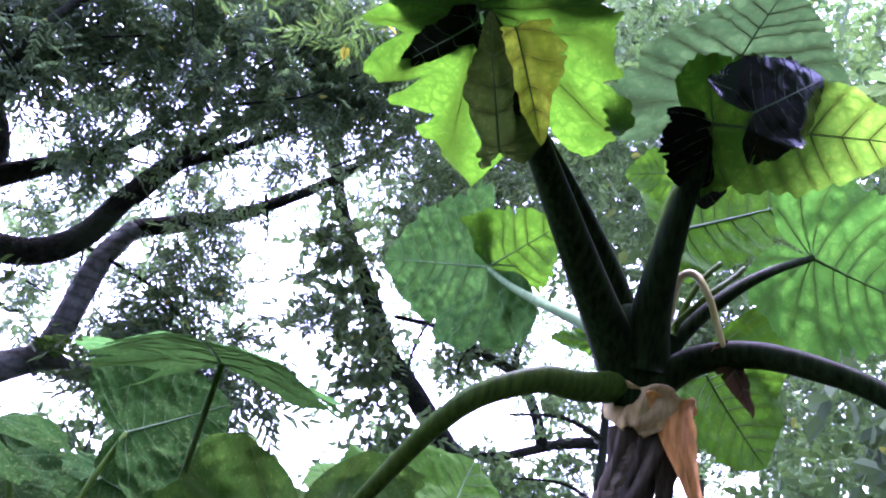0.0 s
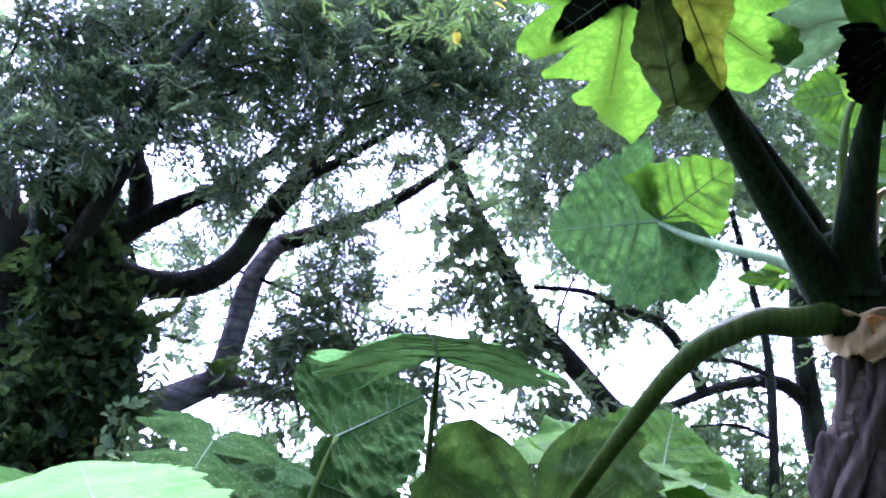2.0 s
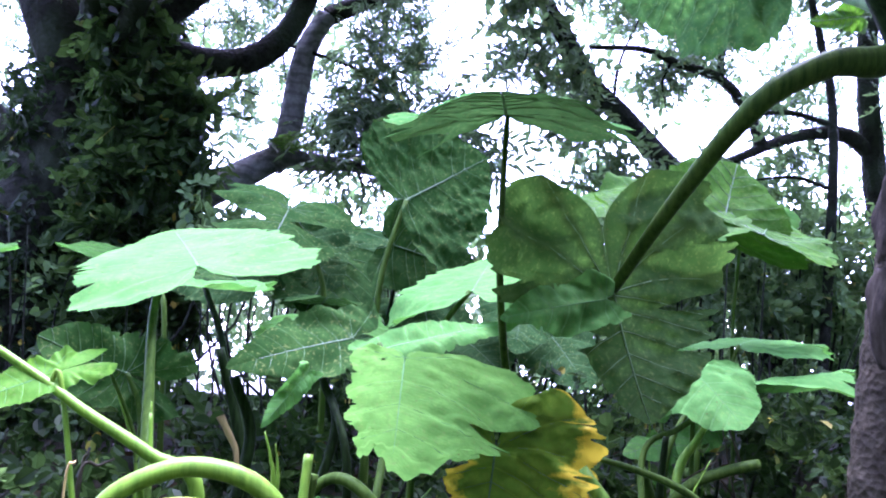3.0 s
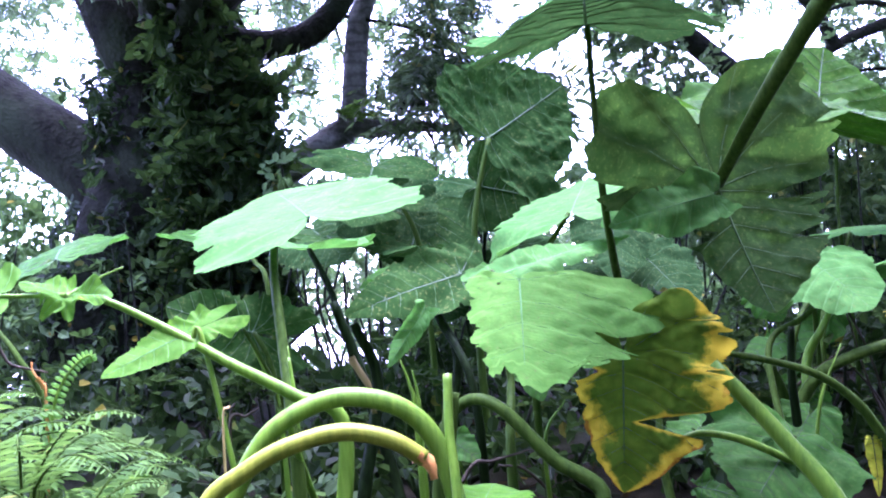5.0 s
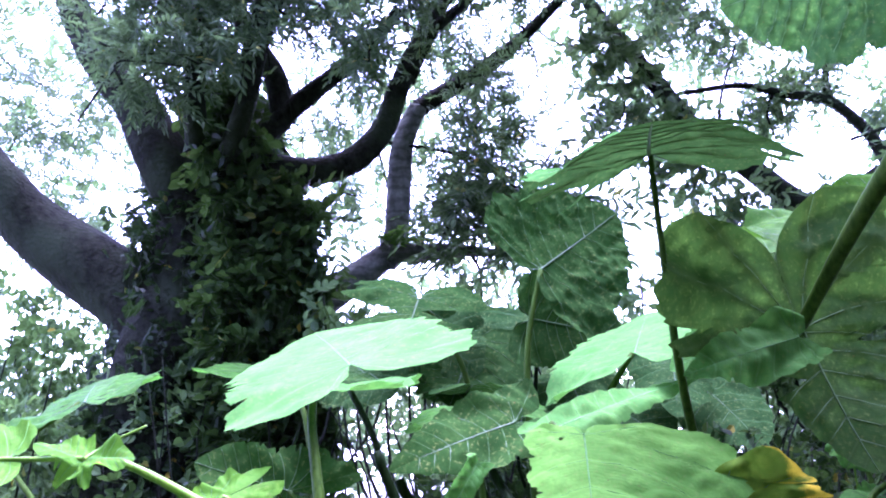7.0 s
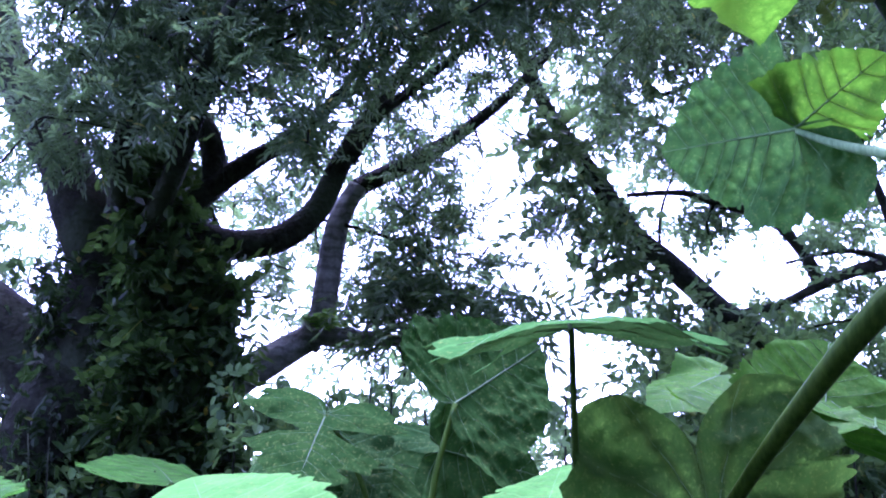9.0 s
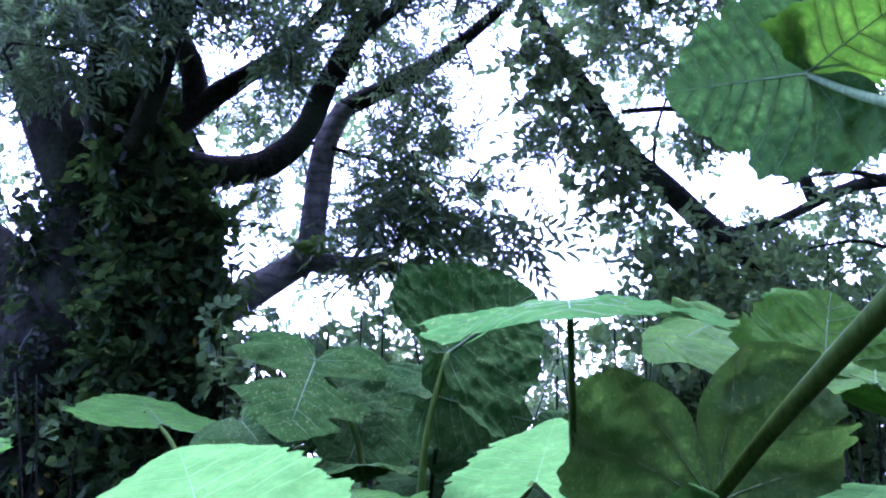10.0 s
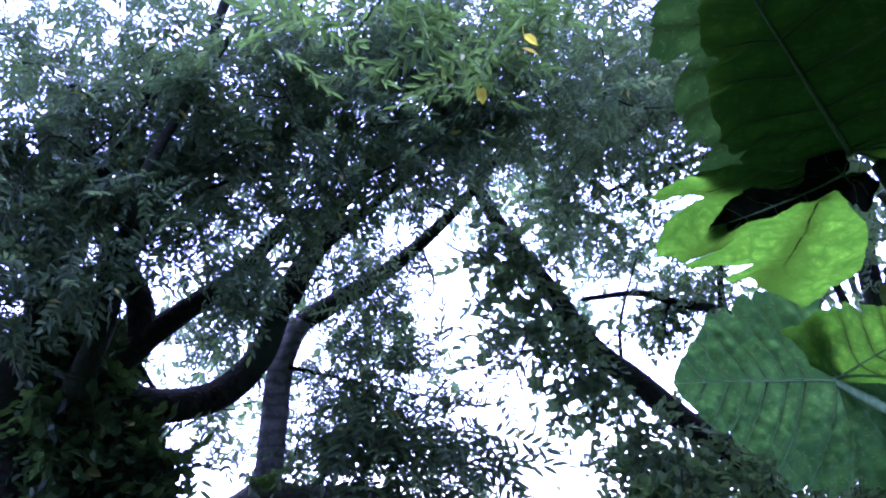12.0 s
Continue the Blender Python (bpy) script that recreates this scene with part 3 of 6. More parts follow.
cf = [(j * 31 + i, j * 31 + i + 1, (j + 1) * 31 + i + 1, (j + 1) * 31 + i) for j in range(20) for i in range(30)]
tagged(new("haze_sheet", mesh_of("haze_sheet", cv, cf, haze_pale_ground())), "far ground sheet coloured near white for bright haze", "ground", kind="structure")

# ---- the big tree with climbers
tree = thing("tree", -2.3, 7.2, 0, "massive dark climber-clad tree with spreading limbs and feathery leaves", "tree")
TRUNK = [(-2.42, 7.25, -0.1), (-2.33, 7.2, 0.35), (-2.19, 7.2, 1.19), (-2.05, 7.2, 2.05), (-1.92, 7.2, 2.75), (-1.80, 7.2, 3.3), (-1.66, 7.15, 3.75)]
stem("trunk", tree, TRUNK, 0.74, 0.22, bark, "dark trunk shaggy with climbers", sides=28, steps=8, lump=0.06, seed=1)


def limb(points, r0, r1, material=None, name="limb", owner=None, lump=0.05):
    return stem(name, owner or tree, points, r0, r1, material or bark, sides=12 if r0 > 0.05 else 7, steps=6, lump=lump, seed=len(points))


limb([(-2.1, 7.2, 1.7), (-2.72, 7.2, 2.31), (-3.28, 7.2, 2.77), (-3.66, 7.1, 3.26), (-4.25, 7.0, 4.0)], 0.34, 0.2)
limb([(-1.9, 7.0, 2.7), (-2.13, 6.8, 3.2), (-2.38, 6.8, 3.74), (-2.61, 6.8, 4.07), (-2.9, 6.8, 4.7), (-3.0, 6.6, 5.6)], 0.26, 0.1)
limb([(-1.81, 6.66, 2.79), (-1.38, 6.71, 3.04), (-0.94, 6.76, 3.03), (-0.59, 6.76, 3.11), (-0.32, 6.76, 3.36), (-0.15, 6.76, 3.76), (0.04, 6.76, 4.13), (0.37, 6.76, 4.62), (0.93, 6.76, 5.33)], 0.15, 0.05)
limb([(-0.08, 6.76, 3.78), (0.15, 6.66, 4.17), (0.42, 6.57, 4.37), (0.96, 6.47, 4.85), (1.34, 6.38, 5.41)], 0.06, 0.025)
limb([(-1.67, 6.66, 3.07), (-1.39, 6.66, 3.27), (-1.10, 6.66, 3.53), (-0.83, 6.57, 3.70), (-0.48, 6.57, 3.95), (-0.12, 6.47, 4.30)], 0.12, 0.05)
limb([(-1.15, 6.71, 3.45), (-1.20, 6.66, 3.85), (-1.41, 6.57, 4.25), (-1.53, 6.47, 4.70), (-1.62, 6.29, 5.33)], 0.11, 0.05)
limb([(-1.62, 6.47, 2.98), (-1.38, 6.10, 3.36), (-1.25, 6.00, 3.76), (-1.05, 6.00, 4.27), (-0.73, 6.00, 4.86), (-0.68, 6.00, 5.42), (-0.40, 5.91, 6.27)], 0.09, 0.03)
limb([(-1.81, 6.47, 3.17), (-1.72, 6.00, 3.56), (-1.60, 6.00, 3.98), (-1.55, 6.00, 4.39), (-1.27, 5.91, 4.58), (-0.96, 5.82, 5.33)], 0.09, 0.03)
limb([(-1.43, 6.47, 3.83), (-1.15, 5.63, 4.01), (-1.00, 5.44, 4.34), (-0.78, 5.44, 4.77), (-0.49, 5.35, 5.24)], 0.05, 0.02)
limb([(-1.7, 7.0, 1.65), (-1.18, 7.15, 1.88), (-0.83, 7.2, 2.08), (-0.52, 7.2, 2.27), (-0.30, 7.2, 2.39), (-0.10, 7.18, 2.36), (0.23, 7.1, 2.35), (0.52, 7.1, 2.31), (0.8, 7.0, 2.27)], 0.19, 0.02, bark_grey, lump=0.03)
limb([(-0.40, 7.22, 2.30), (-0.29, 7.22, 2.50), (-0.23, 7.22, 2.85), (-0.17, 7.22, 3.30), (-0.08, 7.25, 3.55), (0.02, 7.25, 3.73)], 0.12, 0.09, bark_grey, lump=0.04)
limb([(0.02, 7.25, 3.73), (0.63, 7.3, 4.08), (1.11, 7.3, 4.43), (1.72, 7.3, 5.05), (2.2, 7.2, 5.8)], 0.09, 0.03)
limb([(0.04, 7.15, 2.34), (0.33, 7.1, 2.77), (0.62, 7.0, 3.08)], 0.018, 0.01, name="branch")
limb([(-0.29, 7.2, 3.40), (0.03, 7.15, 3.31), (0.43, 7.1, 3.17), (0.82, 7.0, 2.83)], 0.02, 0.01, name="branch")
limb([(0.35, 7.1, 2.34), (0.42, 7.1, 2.15), (0.40, 7.0, 1.9)], 0.016, 0.008, name="branch")
limb([(-1.35, 7.1, 3.55), (-1.22, 7.1, 3.4), (-1.1, 7.15, 3.2)], 0.03, 0.02, name="branch")
limb([(-2.0, 7.3, 3.3), (-2.05, 7.8, 4.0), (-2.1, 8.2, 5.2), (-2.15, 8.4, 6.4)], 0.2, 0.1, bark_grey)

rng = np.random.default_rng(7)
CROWN = []


def crown(*c):
    CROWN.append(c)


crown(-1.79, 6.00, 5.36, 0.36)
crown(-1.20, 6.00, 5.45, 0.37)
crown(-0.67, 6.00, 5.44, 0.38)
crown(-0.04, 6.00, 5.58, 0.39)
crown(-1.73, 6.00, 4.66, 0.35)
crown(-1.17, 6.00, 4.81, 0.36)
crown(-0.58, 6.00, 4.84, 0.37)
crown(-0.04, 6.00, 5.08, 0.38)
crown(-1.65, 6.00, 4.07, 0.34)
crown(-1.00, 6.00, 4.28, 0.36)
crown(0.69, 6.40, 5.77, 0.40)
crown(1.33, 6.40, 5.76, 0.41)
crown(1.89, 6.40, 5.70, 0.41)
crown(0.58, 6.40, 5.13, 0.39)
crown(1.16, 6.40, 5.11, 0.40)
crown(1.71, 6.40, 5.14, 0.40)
crown(2.38, 6.40, 5.78, 0.42)
crown(2.37, 6.40, 5.17, 0.41)
crown(2.85, 6.40, 5.50, 0.42)
crown(-0.70, 7.00, 4.66, 0.31)
crown(-0.26, 7.00, 5.07, 0.32)
crown(0.19, 7.00, 4.69, 0.32)
crown(0.47, 7.00, 4.95, 0.33)
crown(0.37, 7.00, 4.22, 0.32)
crown(0.94, 7.00, 4.72, 0.33)
crown(-0.82, 7.40, 3.70, 0.29)
crown(-0.56, 7.40, 4.08, 0.30)
crown(0.04, 7.40, 3.33, 0.30)
crown(0.40, 7.40, 3.70, 0.30)
crown(0.44, 7.40, 3.15, 0.30)
crown(0.77, 7.40, 3.42, 0.30)
crown(0.81, 7.40, 2.87, 0.30)
crown(1.13, 7.40, 2.77, 0.30)
crown(0.21, 7.40, 2.79, 0.29)
crown(-0.14, 7.40, 2.71, 0.29)
crown(0.93, 7.40, 2.38, 0.29)
crown(-0.94, 5.60, 4.08, 0.40)
crown(-0.52, 5.60, 4.61, 0.42)
crown(0.02, 5.60, 4.99, 0.45)
crown(0.63, 5.60, 5.19, 0.46)
crown(1.17, 5.60, 5.46, 0.48)
crown(-0.47, 5.60, 3.62, 0.40)
crown(-0.03, 5.60, 4.16, 0.42)
crown(0.43, 5.60, 4.53, 0.44)
crown(0.97, 5.60, 4.62, 0.45)
crown(1.55, 5.60, 4.94, 0.48)
crown(0.55, 7.00, 4.49, 0.39)
crown(1.13, 7.00, 4.79, 0.41)
crown(1.76, 7.00, 5.12, 0.42)
crown(2.36, 7.00, 5.24, 0.43)
crown(0.42, 7.00, 3.74, 0.37)
crown(0.87, 7.00, 3.96, 0.38)
crown(0.27, 7.00, 3.25, 0.36)
crown(0.89, 7.00, 3.35, 0.37)
crown(1.28, 7.00, 3.26, 0.38)
crown(0.24, 7.00, 2.77, 0.35)
crown(1.72, 7.00, 3.41, 0.39)
crown(-3.83, 8.20, 4.72, 0.43)
crown(-3.90, 8.20, 4.00, 0.43)
crown(-3.08, 8.20, 5.04, 0.44)
crown(-2.34, 8.20, 4.98, 0.44)
crown(-1.83, 8.20, 4.69, 0.44)
crown(-0.67, 8.20, 3.12, 0.43)
crown(-0.52, 8.20, 3.47, 0.43)
crown(-0.71, 8.20, 3.97, 0.44)
crown(-0.33, 8.20, 4.32, 0.44)
crown(0.69, 8.20, 3.86, 0.44)
crown(0.71, 8.20, 4.49, 0.45)
crown(0.43, 8.20, 3.08, 0.43)
crown(0.13, 8.20, 3.05, 0.43)
crown(-3.7, 8.6, 3.4, 0.5)
crown(-4.3, 8.8, 2.9, 0.5)
crown(-3.3, 8.7, 2.7, 0.45)
crown(-4.4, 8.6, 4.2, 0.5)
crown(-3.4, 8.6, 4.3, 0.5)
crown(-2.44, 6.00, 4.37, 0.37)
crown(-1.98, 6.00, 4.45, 0.38)
crown(-1.49, 6.00, 4.44, 0.38)
crown(-1.00, 6.00, 4.53, 0.39)
crown(-2.16, 6.00, 3.89, 0.37)
crown(-1.62, 6.00, 4.02, 0.37)
crown(-0.58, 6.00, 4.51, 0.39)
crown(-0.71, 5.40, 4.93, 0.34)
crown(-0.20, 5.40, 5.15, 0.35)
crown(0.36, 5.40, 5.33, 0.37)
crown(-0.29, 5.40, 4.62, 0.34)
crown(0.24, 5.40, 4.83, 0.35)
crown(0.74, 5.40, 5.37, 0.37)
crown(1.09, 5.40, 5.06, 0.37)
crown(0.12, 5.40, 4.37, 0.34)
crown(0.72, 5.40, 4.53, 0.35)
crown(-2.15, 5.60, 3.69, 0.27)
crown(-1.88, 5.60, 3.75, 0.27)
crown(-1.61, 5.60, 3.65, 0.27)
crown(-2.06, 5.60, 3.36, 0.26)
crown(-1.30, 5.60, 3.75, 0.27)
crown(-1.80, 5.60, 3.42, 0.27)
crown(-2.10, 5.70, 4.66, 0.30)
crown(-1.78, 5.70, 4.64, 0.30)
crown(-1.49, 5.70, 4.86, 0.30)
crown(-1.92, 5.70, 4.16, 0.29)
crown(-1.57, 5.70, 4.19, 0.29)
crown(-1.15, 5.70, 4.79, 0.31)
crown(-1.23, 5.70, 4.31, 0.30)
crown(-0.87, 5.70, 4.96, 0.31)
crown(0.96, 5.60, 5.37, 0.28)
crown(1.23, 5.60, 5.12, 0.27)
crown(1.53, 5.60, 5.46, 0.28)
crown(1.05, 5.60, 4.90, 0.27)
crown(1.37, 5.60, 4.83, 0.27)
crown(-0.99, 6.30, 4.65, 0.25)
crown(-0.58, 6.30, 4.38, 0.25)
crown(-0.18, 6.30, 4.71, 0.25)
crown(0.19, 6.30, 4.38, 0.25)
crown(-0.35, 6.30, 4.00, 0.24)
crown(-0.79, 6.30, 4.07, 0.24)
crown(0.01, 6.30, 3.98, 0.25)
rows_in = clear_of(np.concatenate((in_clumps([q for q in CROWN if q[1] < 6.2], 420, rng, hollow=0.1), in_clumps([q for q in CROWN if q[1] >= 6.2], 240, rng, hollow=0.1))), rng)
scatter("crown", tree, pinnate, rows_in, leaf_tree, rng, size=(0.55, 0.95), label="feathery green foliage with sky gaps")
# dense dark sprays at the end of the pale limb
spray_in = in_clumps([(0.11, 6.90, 2.76, 0.22), (0.46, 6.90, 2.71, 0.27), (0.82, 6.90, 2.67, 0.27), (1.14, 6.90, 2.64, 0.22), (1.38, 6.90, 2.71, 0.15), (0.81, 6.90, 2.35, 0.20), (0.36, 6.90, 2.36, 0.22), (1.37, 6.90, 2.48, 0.13), (0.56, 6.90, 2.98, 0.22)], 110, rng, hollow=0.0)
scatter("frond", tree, long_pinnate, spray_in, leaf_tree, rng, lean=0.3, size=(0.9, 1.3), label="dense dark sprays of long paired leaflets")
thick_rng = np.random.default_rng(41)
thick = in_clumps([(0.46, 6.90, 2.78, 0.30), (0.82, 6.90, 2.72, 0.30), (1.12, 6.90, 2.68, 0.24), (0.73, 6.90, 3.04, 0.28), (0.60, 6.90, 2.45, 0.24), (1.32, 6.90, 2.62, 0.18)], 130, thick_rng, hollow=0.0)
scatter("frond", tree, long_pinnate, thick, leaf_tree, thick_rng, lean=0.4, size=(0.8, 1.2), label="dense dark sprays of long paired leaflets")
# foliage behind the trunk
behind = in_clumps([(-3.21, 8.40, 4.62, 0.42), (-3.08, 8.40, 3.76, 0.42), (-3.06, 8.40, 2.94, 0.42), (-2.79, 8.40, 5.18, 0.42), (-3.57, 8.40, 4.14, 0.42), (-3.49, 8.40, 3.31, 0.42)], 110, thick_rng, hollow=0.0)
scatter("crown", tree, pinnate, behind, leaf_tree, thick_rng, size=(0.6, 1.0), label="feathery green foliage behind the trunk")
# loose fronds that hang into the opening
loose = in_clumps([(1.08, 6.90, 3.51, 0.23), (1.36, 6.90, 3.12, 0.21), (1.20, 6.90, 2.72, 0.29), (0.92, 6.90, 3.00, 0.29), (0.69, 6.90, 3.65, 0.23), (1.58, 6.90, 3.58, 0.18), (1.72, 6.90, 3.33, 0.18), (0.30, 6.90, 2.51, 0.23), (0.03, 6.90, 2.32, 0.21), (-0.71, 6.90, 2.67, 0.18)], 60, rng, hollow=0.0)
scatter("frond", tree, long_pinnate, loose, leaf_tree, rng, size=(0.7, 1.0), label="hanging feathery fronds against the sky")
# overhanging sprays nearer to the path, with a few yellow leaves among them
over = in_clumps([(0.1, 4.0, 4.75, 0.4), (0.5, 4.1, 4.6, 0.4), (0.9, 4.2, 4.7, 0.4), (0.75, 4.2, 4.35, 0.3), (1.2, 4.3, 4.9, 0.35), (-0.3, 4.2, 4.75, 0.3), (0.4, 4.1, 5.1, 0.4), (0.95, 4.1, 5.2, 0.4)], 75, rng, hollow=0.0)
scatter("frond", tree, long_pinnate, over, leaf_over, rng, lean=0.4, size=(0.6, 0.95), label="overhanging sprays of broad green leaflets")
gold_in = np.array([(0.97, 3.93, 4.44), (0.98, 3.95, 4.50), (0.84, 4.32, 4.36)])
scatter("yellow_leaf", tree, spray_template(0, 0.01, 0.11, 0.06), gold_in, leaf_old, rng, label="yellow leaves")
top_n = 2100
top = np.stack((rng.uniform(-2.2, 4.2, top_n), rng.uniform(5.0, 7.4, top_n), rng.uniform(4.7, 7.4, top_n)), 1)
top = top[(top[:, 2] - 1.5) / (top[:, 1] + 0.2) > 0.52]
scatter("crown", tree, pinnate, top, leaf_tree, rng, size=(0.6, 1.0), label="dense high foliage")
high = np.stack((rng.uniform(-7, 7, 4300), rng.uniform(6.2, 10, 4300), rng.uniform(3.6, 9.5, 4300)), 1)
high = high[rng.uniform(0, 1, len(high)) < 0.35 + 0.65 * (np.sin(high[:, 0] * 2.1 + high[:, 2] * 1.3) * np.sin(high[:, 1] * 1.9 - high[:, 2] * 1.7) > -0.15)]
scatter("crown", tree, pinnate, clear_of(high, rng, margin=1.12), leaf_tree, rng, size=(0.6, 1.0), label="high feathery foliage")
# fine twigs inside the crown
for i, (x, y, z, r) in enumerate(CROWN):
    d = rng.normal(size=3) * 0.5
    p = np.array((x, y, z))
    stem("twig", tree, [p - d * r * 1.3, p + rng.normal(size=3) * 0.16, p + d * r * 1.3], 0.013 if i % 3 == 0 else 0.009, 0.003, bark, sides=5, steps=4)

# climbers on the trunk
cl = curve_through(TRUNK, 40)
n = 2600
k = (20 + (len(cl) - 21) * rng.uniform(0, 1, n) ** 1.1).astype(int)
ang = math.pi * np.where(rng.uniform(0, 1, n) < 0.75, rng.uniform(1.62, 2.1, n), rng.uniform(0.9, 1.75, n))
rad = 0.74 - 0.52 * k / len(cl) + rng.gamma(1.5, 0.055, n)
spots = cl[k] + np.stack((np.cos(ang) * rad, np.sin(ang) * rad, rng.normal(0, 0.06, n)), 1)
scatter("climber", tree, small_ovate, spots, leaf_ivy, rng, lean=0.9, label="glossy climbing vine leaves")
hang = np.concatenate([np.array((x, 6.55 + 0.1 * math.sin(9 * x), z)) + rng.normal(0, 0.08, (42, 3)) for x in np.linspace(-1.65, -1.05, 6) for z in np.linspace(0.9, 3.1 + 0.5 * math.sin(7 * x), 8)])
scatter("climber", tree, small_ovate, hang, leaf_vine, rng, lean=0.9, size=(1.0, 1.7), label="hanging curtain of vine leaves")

# ---- the leaning tree
tree_lean = thing("tree", 4.9, 7.5, 0, "slender leaning tree clad in dark ovate leaves", "tree")
limb([(4.95, 7.5, -0.1), (4.57, 7.5, 1.25), (3.95, 7.5, 2.35), (3.47, 7.5, 2.73), (3.00, 7.5, 3.16), (2.64, 7.5, 3.47), (2.34, 7.5, 3.95), (2.04, 7.5, 4.37), (1.80, 7.5, 4.80), (1.5, 7.4, 5.4)], 0.15, 0.06, name="trunk", owner=tree_lean)
limb([(1.62, 7.45, 5.2), (1.3, 7.4, 5.5), (0.9, 7.3, 5.9)], 0.04, 0.015, name="branch", owner=tree_lean)
limb([(2.0, 7.5, 4.40), (1.54, 7.6, 4.42), (1.25, 7.7, 4.69)], 0.014, 0.008, name="branch", owner=tree_lean)
limb([(2.9, 7.5, 3.25), (2.95, 7.5, 3.7), (3.2, 7.5, 4.3)], 0.02, 0.01, name="branch", owner=tree_lean)
CROWN2 = []


def crown2(*c):
    CROWN2.append(c)


crown2(1.76, 7.40, 4.41, 0.25)
crown2(2.07, 7.40, 4.26, 0.25)
crown2(2.25, 7.40, 3.90, 0.25)
crown2(2.03, 7.40, 3.70, 0.25)
crown2(2.44, 7.40, 3.55, 0.25)
crown2(2.52, 7.40, 3.30, 0.25)
crown2(2.26, 7.40, 3.25, 0.24)
crown2(2.65, 7.40, 2.95, 0.24)
crown2(2.39, 7.40, 2.90, 0.24)
crown2(2.83, 7.40, 2.65, 0.24)
crown2(3.07, 7.40, 2.41, 0.24)
crown2(3.33, 7.40, 2.40, 0.25)
crown2(2.60, 7.40, 2.42, 0.24)
crown2(3.52, 7.40, 2.69, 0.25)
crown2(2.22, 7.40, 4.22, 0.25)
crown2(2.35, 7.40, 4.48, 0.25)
crown2(1.82, 7.40, 3.59, 0.24)
crown2(1.79, 7.35, 4.49, 0.19)
crown2(1.89, 7.35, 4.21, 0.19)
crown2(2.02, 7.35, 4.00, 0.19)
crown2(2.18, 7.35, 3.79, 0.19)
crown2(2.28, 7.35, 3.58, 0.19)
crown2(2.43, 7.35, 3.42, 0.19)
crown2(2.59, 7.35, 3.21, 0.19)
crown2(2.74, 7.35, 3.06, 0.19)
crown2(2.95, 7.35, 2.85, 0.19)
crown2(3.16, 7.35, 2.65, 0.19)
crown2(3.37, 7.35, 2.50, 0.19)
crown2(3.25, 7.35, 2.34, 0.19)
crown2(3.52, 7.35, 2.34, 0.19)
crown2(1.60, 7.35, 4.31, 0.19)
crown2(1.72, 7.35, 4.01, 0.19)
crown2(1.95, 7.35, 3.51, 0.19)
crown2(2.26, 7.35, 3.09, 0.19)
crown2(3.15, 7.50, 2.35, 0.31)
crown2(3.48, 7.50, 2.26, 0.31)
crown2(2.92, 7.50, 2.19, 0.31)
crown2(3.76, 7.50, 2.21, 0.32)
scatter("crown", tree_lean, ovate, in_clumps(CROWN2, 150, rng, hollow=0.1), leaf_round, rng, size=(1.1, 1.8), label="dark ovate leaves along the trunk")

# ---- trees further back
tree_back = thing("tree", 6.6, 8.2, 0, "tree with crooked bare boughs and open crown", "tree")
limb([(6.7, 8.2, -0.1), (6.6, 8.2, 1.8), (6.4, 8.2, 3.0), (6.3, 8.2, 4.5), (6.5, 8.2, 6.5)], 0.2, 0.08, name="trunk", owner=tree_back)
limb([(6.4, 8.2, 3.2), (5.95, 8.2, 3.43), (5.27, 8.2, 3.30), (4.44, 8.2, 2.94), (3.86, 8.2, 2.85)], 0.1, 0.03, owner=tree_back)
limb([(4.98, 8.2, 3.15), (4.79, 8.2, 3.55), (4.45, 8.2, 3.90), (3.95, 8.2, 4.02), (3.52, 8.2, 4.14), (2.89, 8.2, 4.09)], 0.075, 0.025, owner=tree_back)
limb([(4.45, 8.2, 3.90), (4.47, 8.2, 4.25), (4.62, 8.2, 4.85)], 0.05, 0.02, name="branch", owner=tree_back)
limb([(3.86, 8.2, 4.05), (3.75, 8.2, 3.8), (3.8, 8.2, 3.5)], 0.018, 0.006, name="branch", owner=tree_back)
limb([(3.2, 8.2, 5.2), (3.9, 8.2, 5.46), (5.2, 8.2, 5.9), (6.5, 8.2, 6.5)], 0.02, 0.06, owner=tree_back)
CROWN3 = []


def crown3(*c):
    CROWN3.append(c)


crown3(2.99, 8.00, 5.71, 0.63)
crown3(3.80, 8.00, 6.28, 0.66)
crown3(4.73, 8.00, 6.67, 0.68)
crown3(5.53, 8.00, 8.08, 0.74)
crown3(5.68, 8.00, 6.80, 0.71)
crown3(6.47, 8.00, 9.73, 0.80)
crown3(7.35, 8.00, 5.83, 0.71)
crown3(9.41, 8.00, 11.23, 0.89)
crown3(10.15, 8.00, 10.21, 0.88)
crown3(10.11, 8.00, 8.90, 0.85)
crown3(7.56, 8.00, 7.38, 0.76)
crown3(8.54, 8.00, 5.56, 0.73)
crown3(9.16, 8.00, 4.78, 0.72)
crown3(9.77, 8.00, 4.17, 0.72)
crown3(7.02, 8.00, 5.08, 0.69)
crown3(3.78, 8.40, 3.93, 0.43)
crown3(4.28, 8.40, 4.26, 0.44)
crown3(3.49, 8.40, 4.78, 0.44)
crown3(2.99, 8.40, 5.04, 0.44)
crown3(5.38, 8.40, 3.95, 0.44)
crown3(5.50, 8.40, 3.11, 0.43)
crown3(4.54, 8.40, 2.86, 0.42)
crown3(4.89, 8.40, 2.62, 0.42)
crown3(5.31, 8.40, 2.37, 0.42)
crown3(3.68, 8.40, 3.61, 0.42)
crown3(5.06, 7.60, 6.63, 0.63)
crown3(5.89, 7.60, 8.03, 0.68)
crown3(5.65, 7.60, 5.90, 0.63)
crown3(7.05, 7.60, 4.85, 0.63)
crown3(7.97, 7.60, 4.53, 0.64)
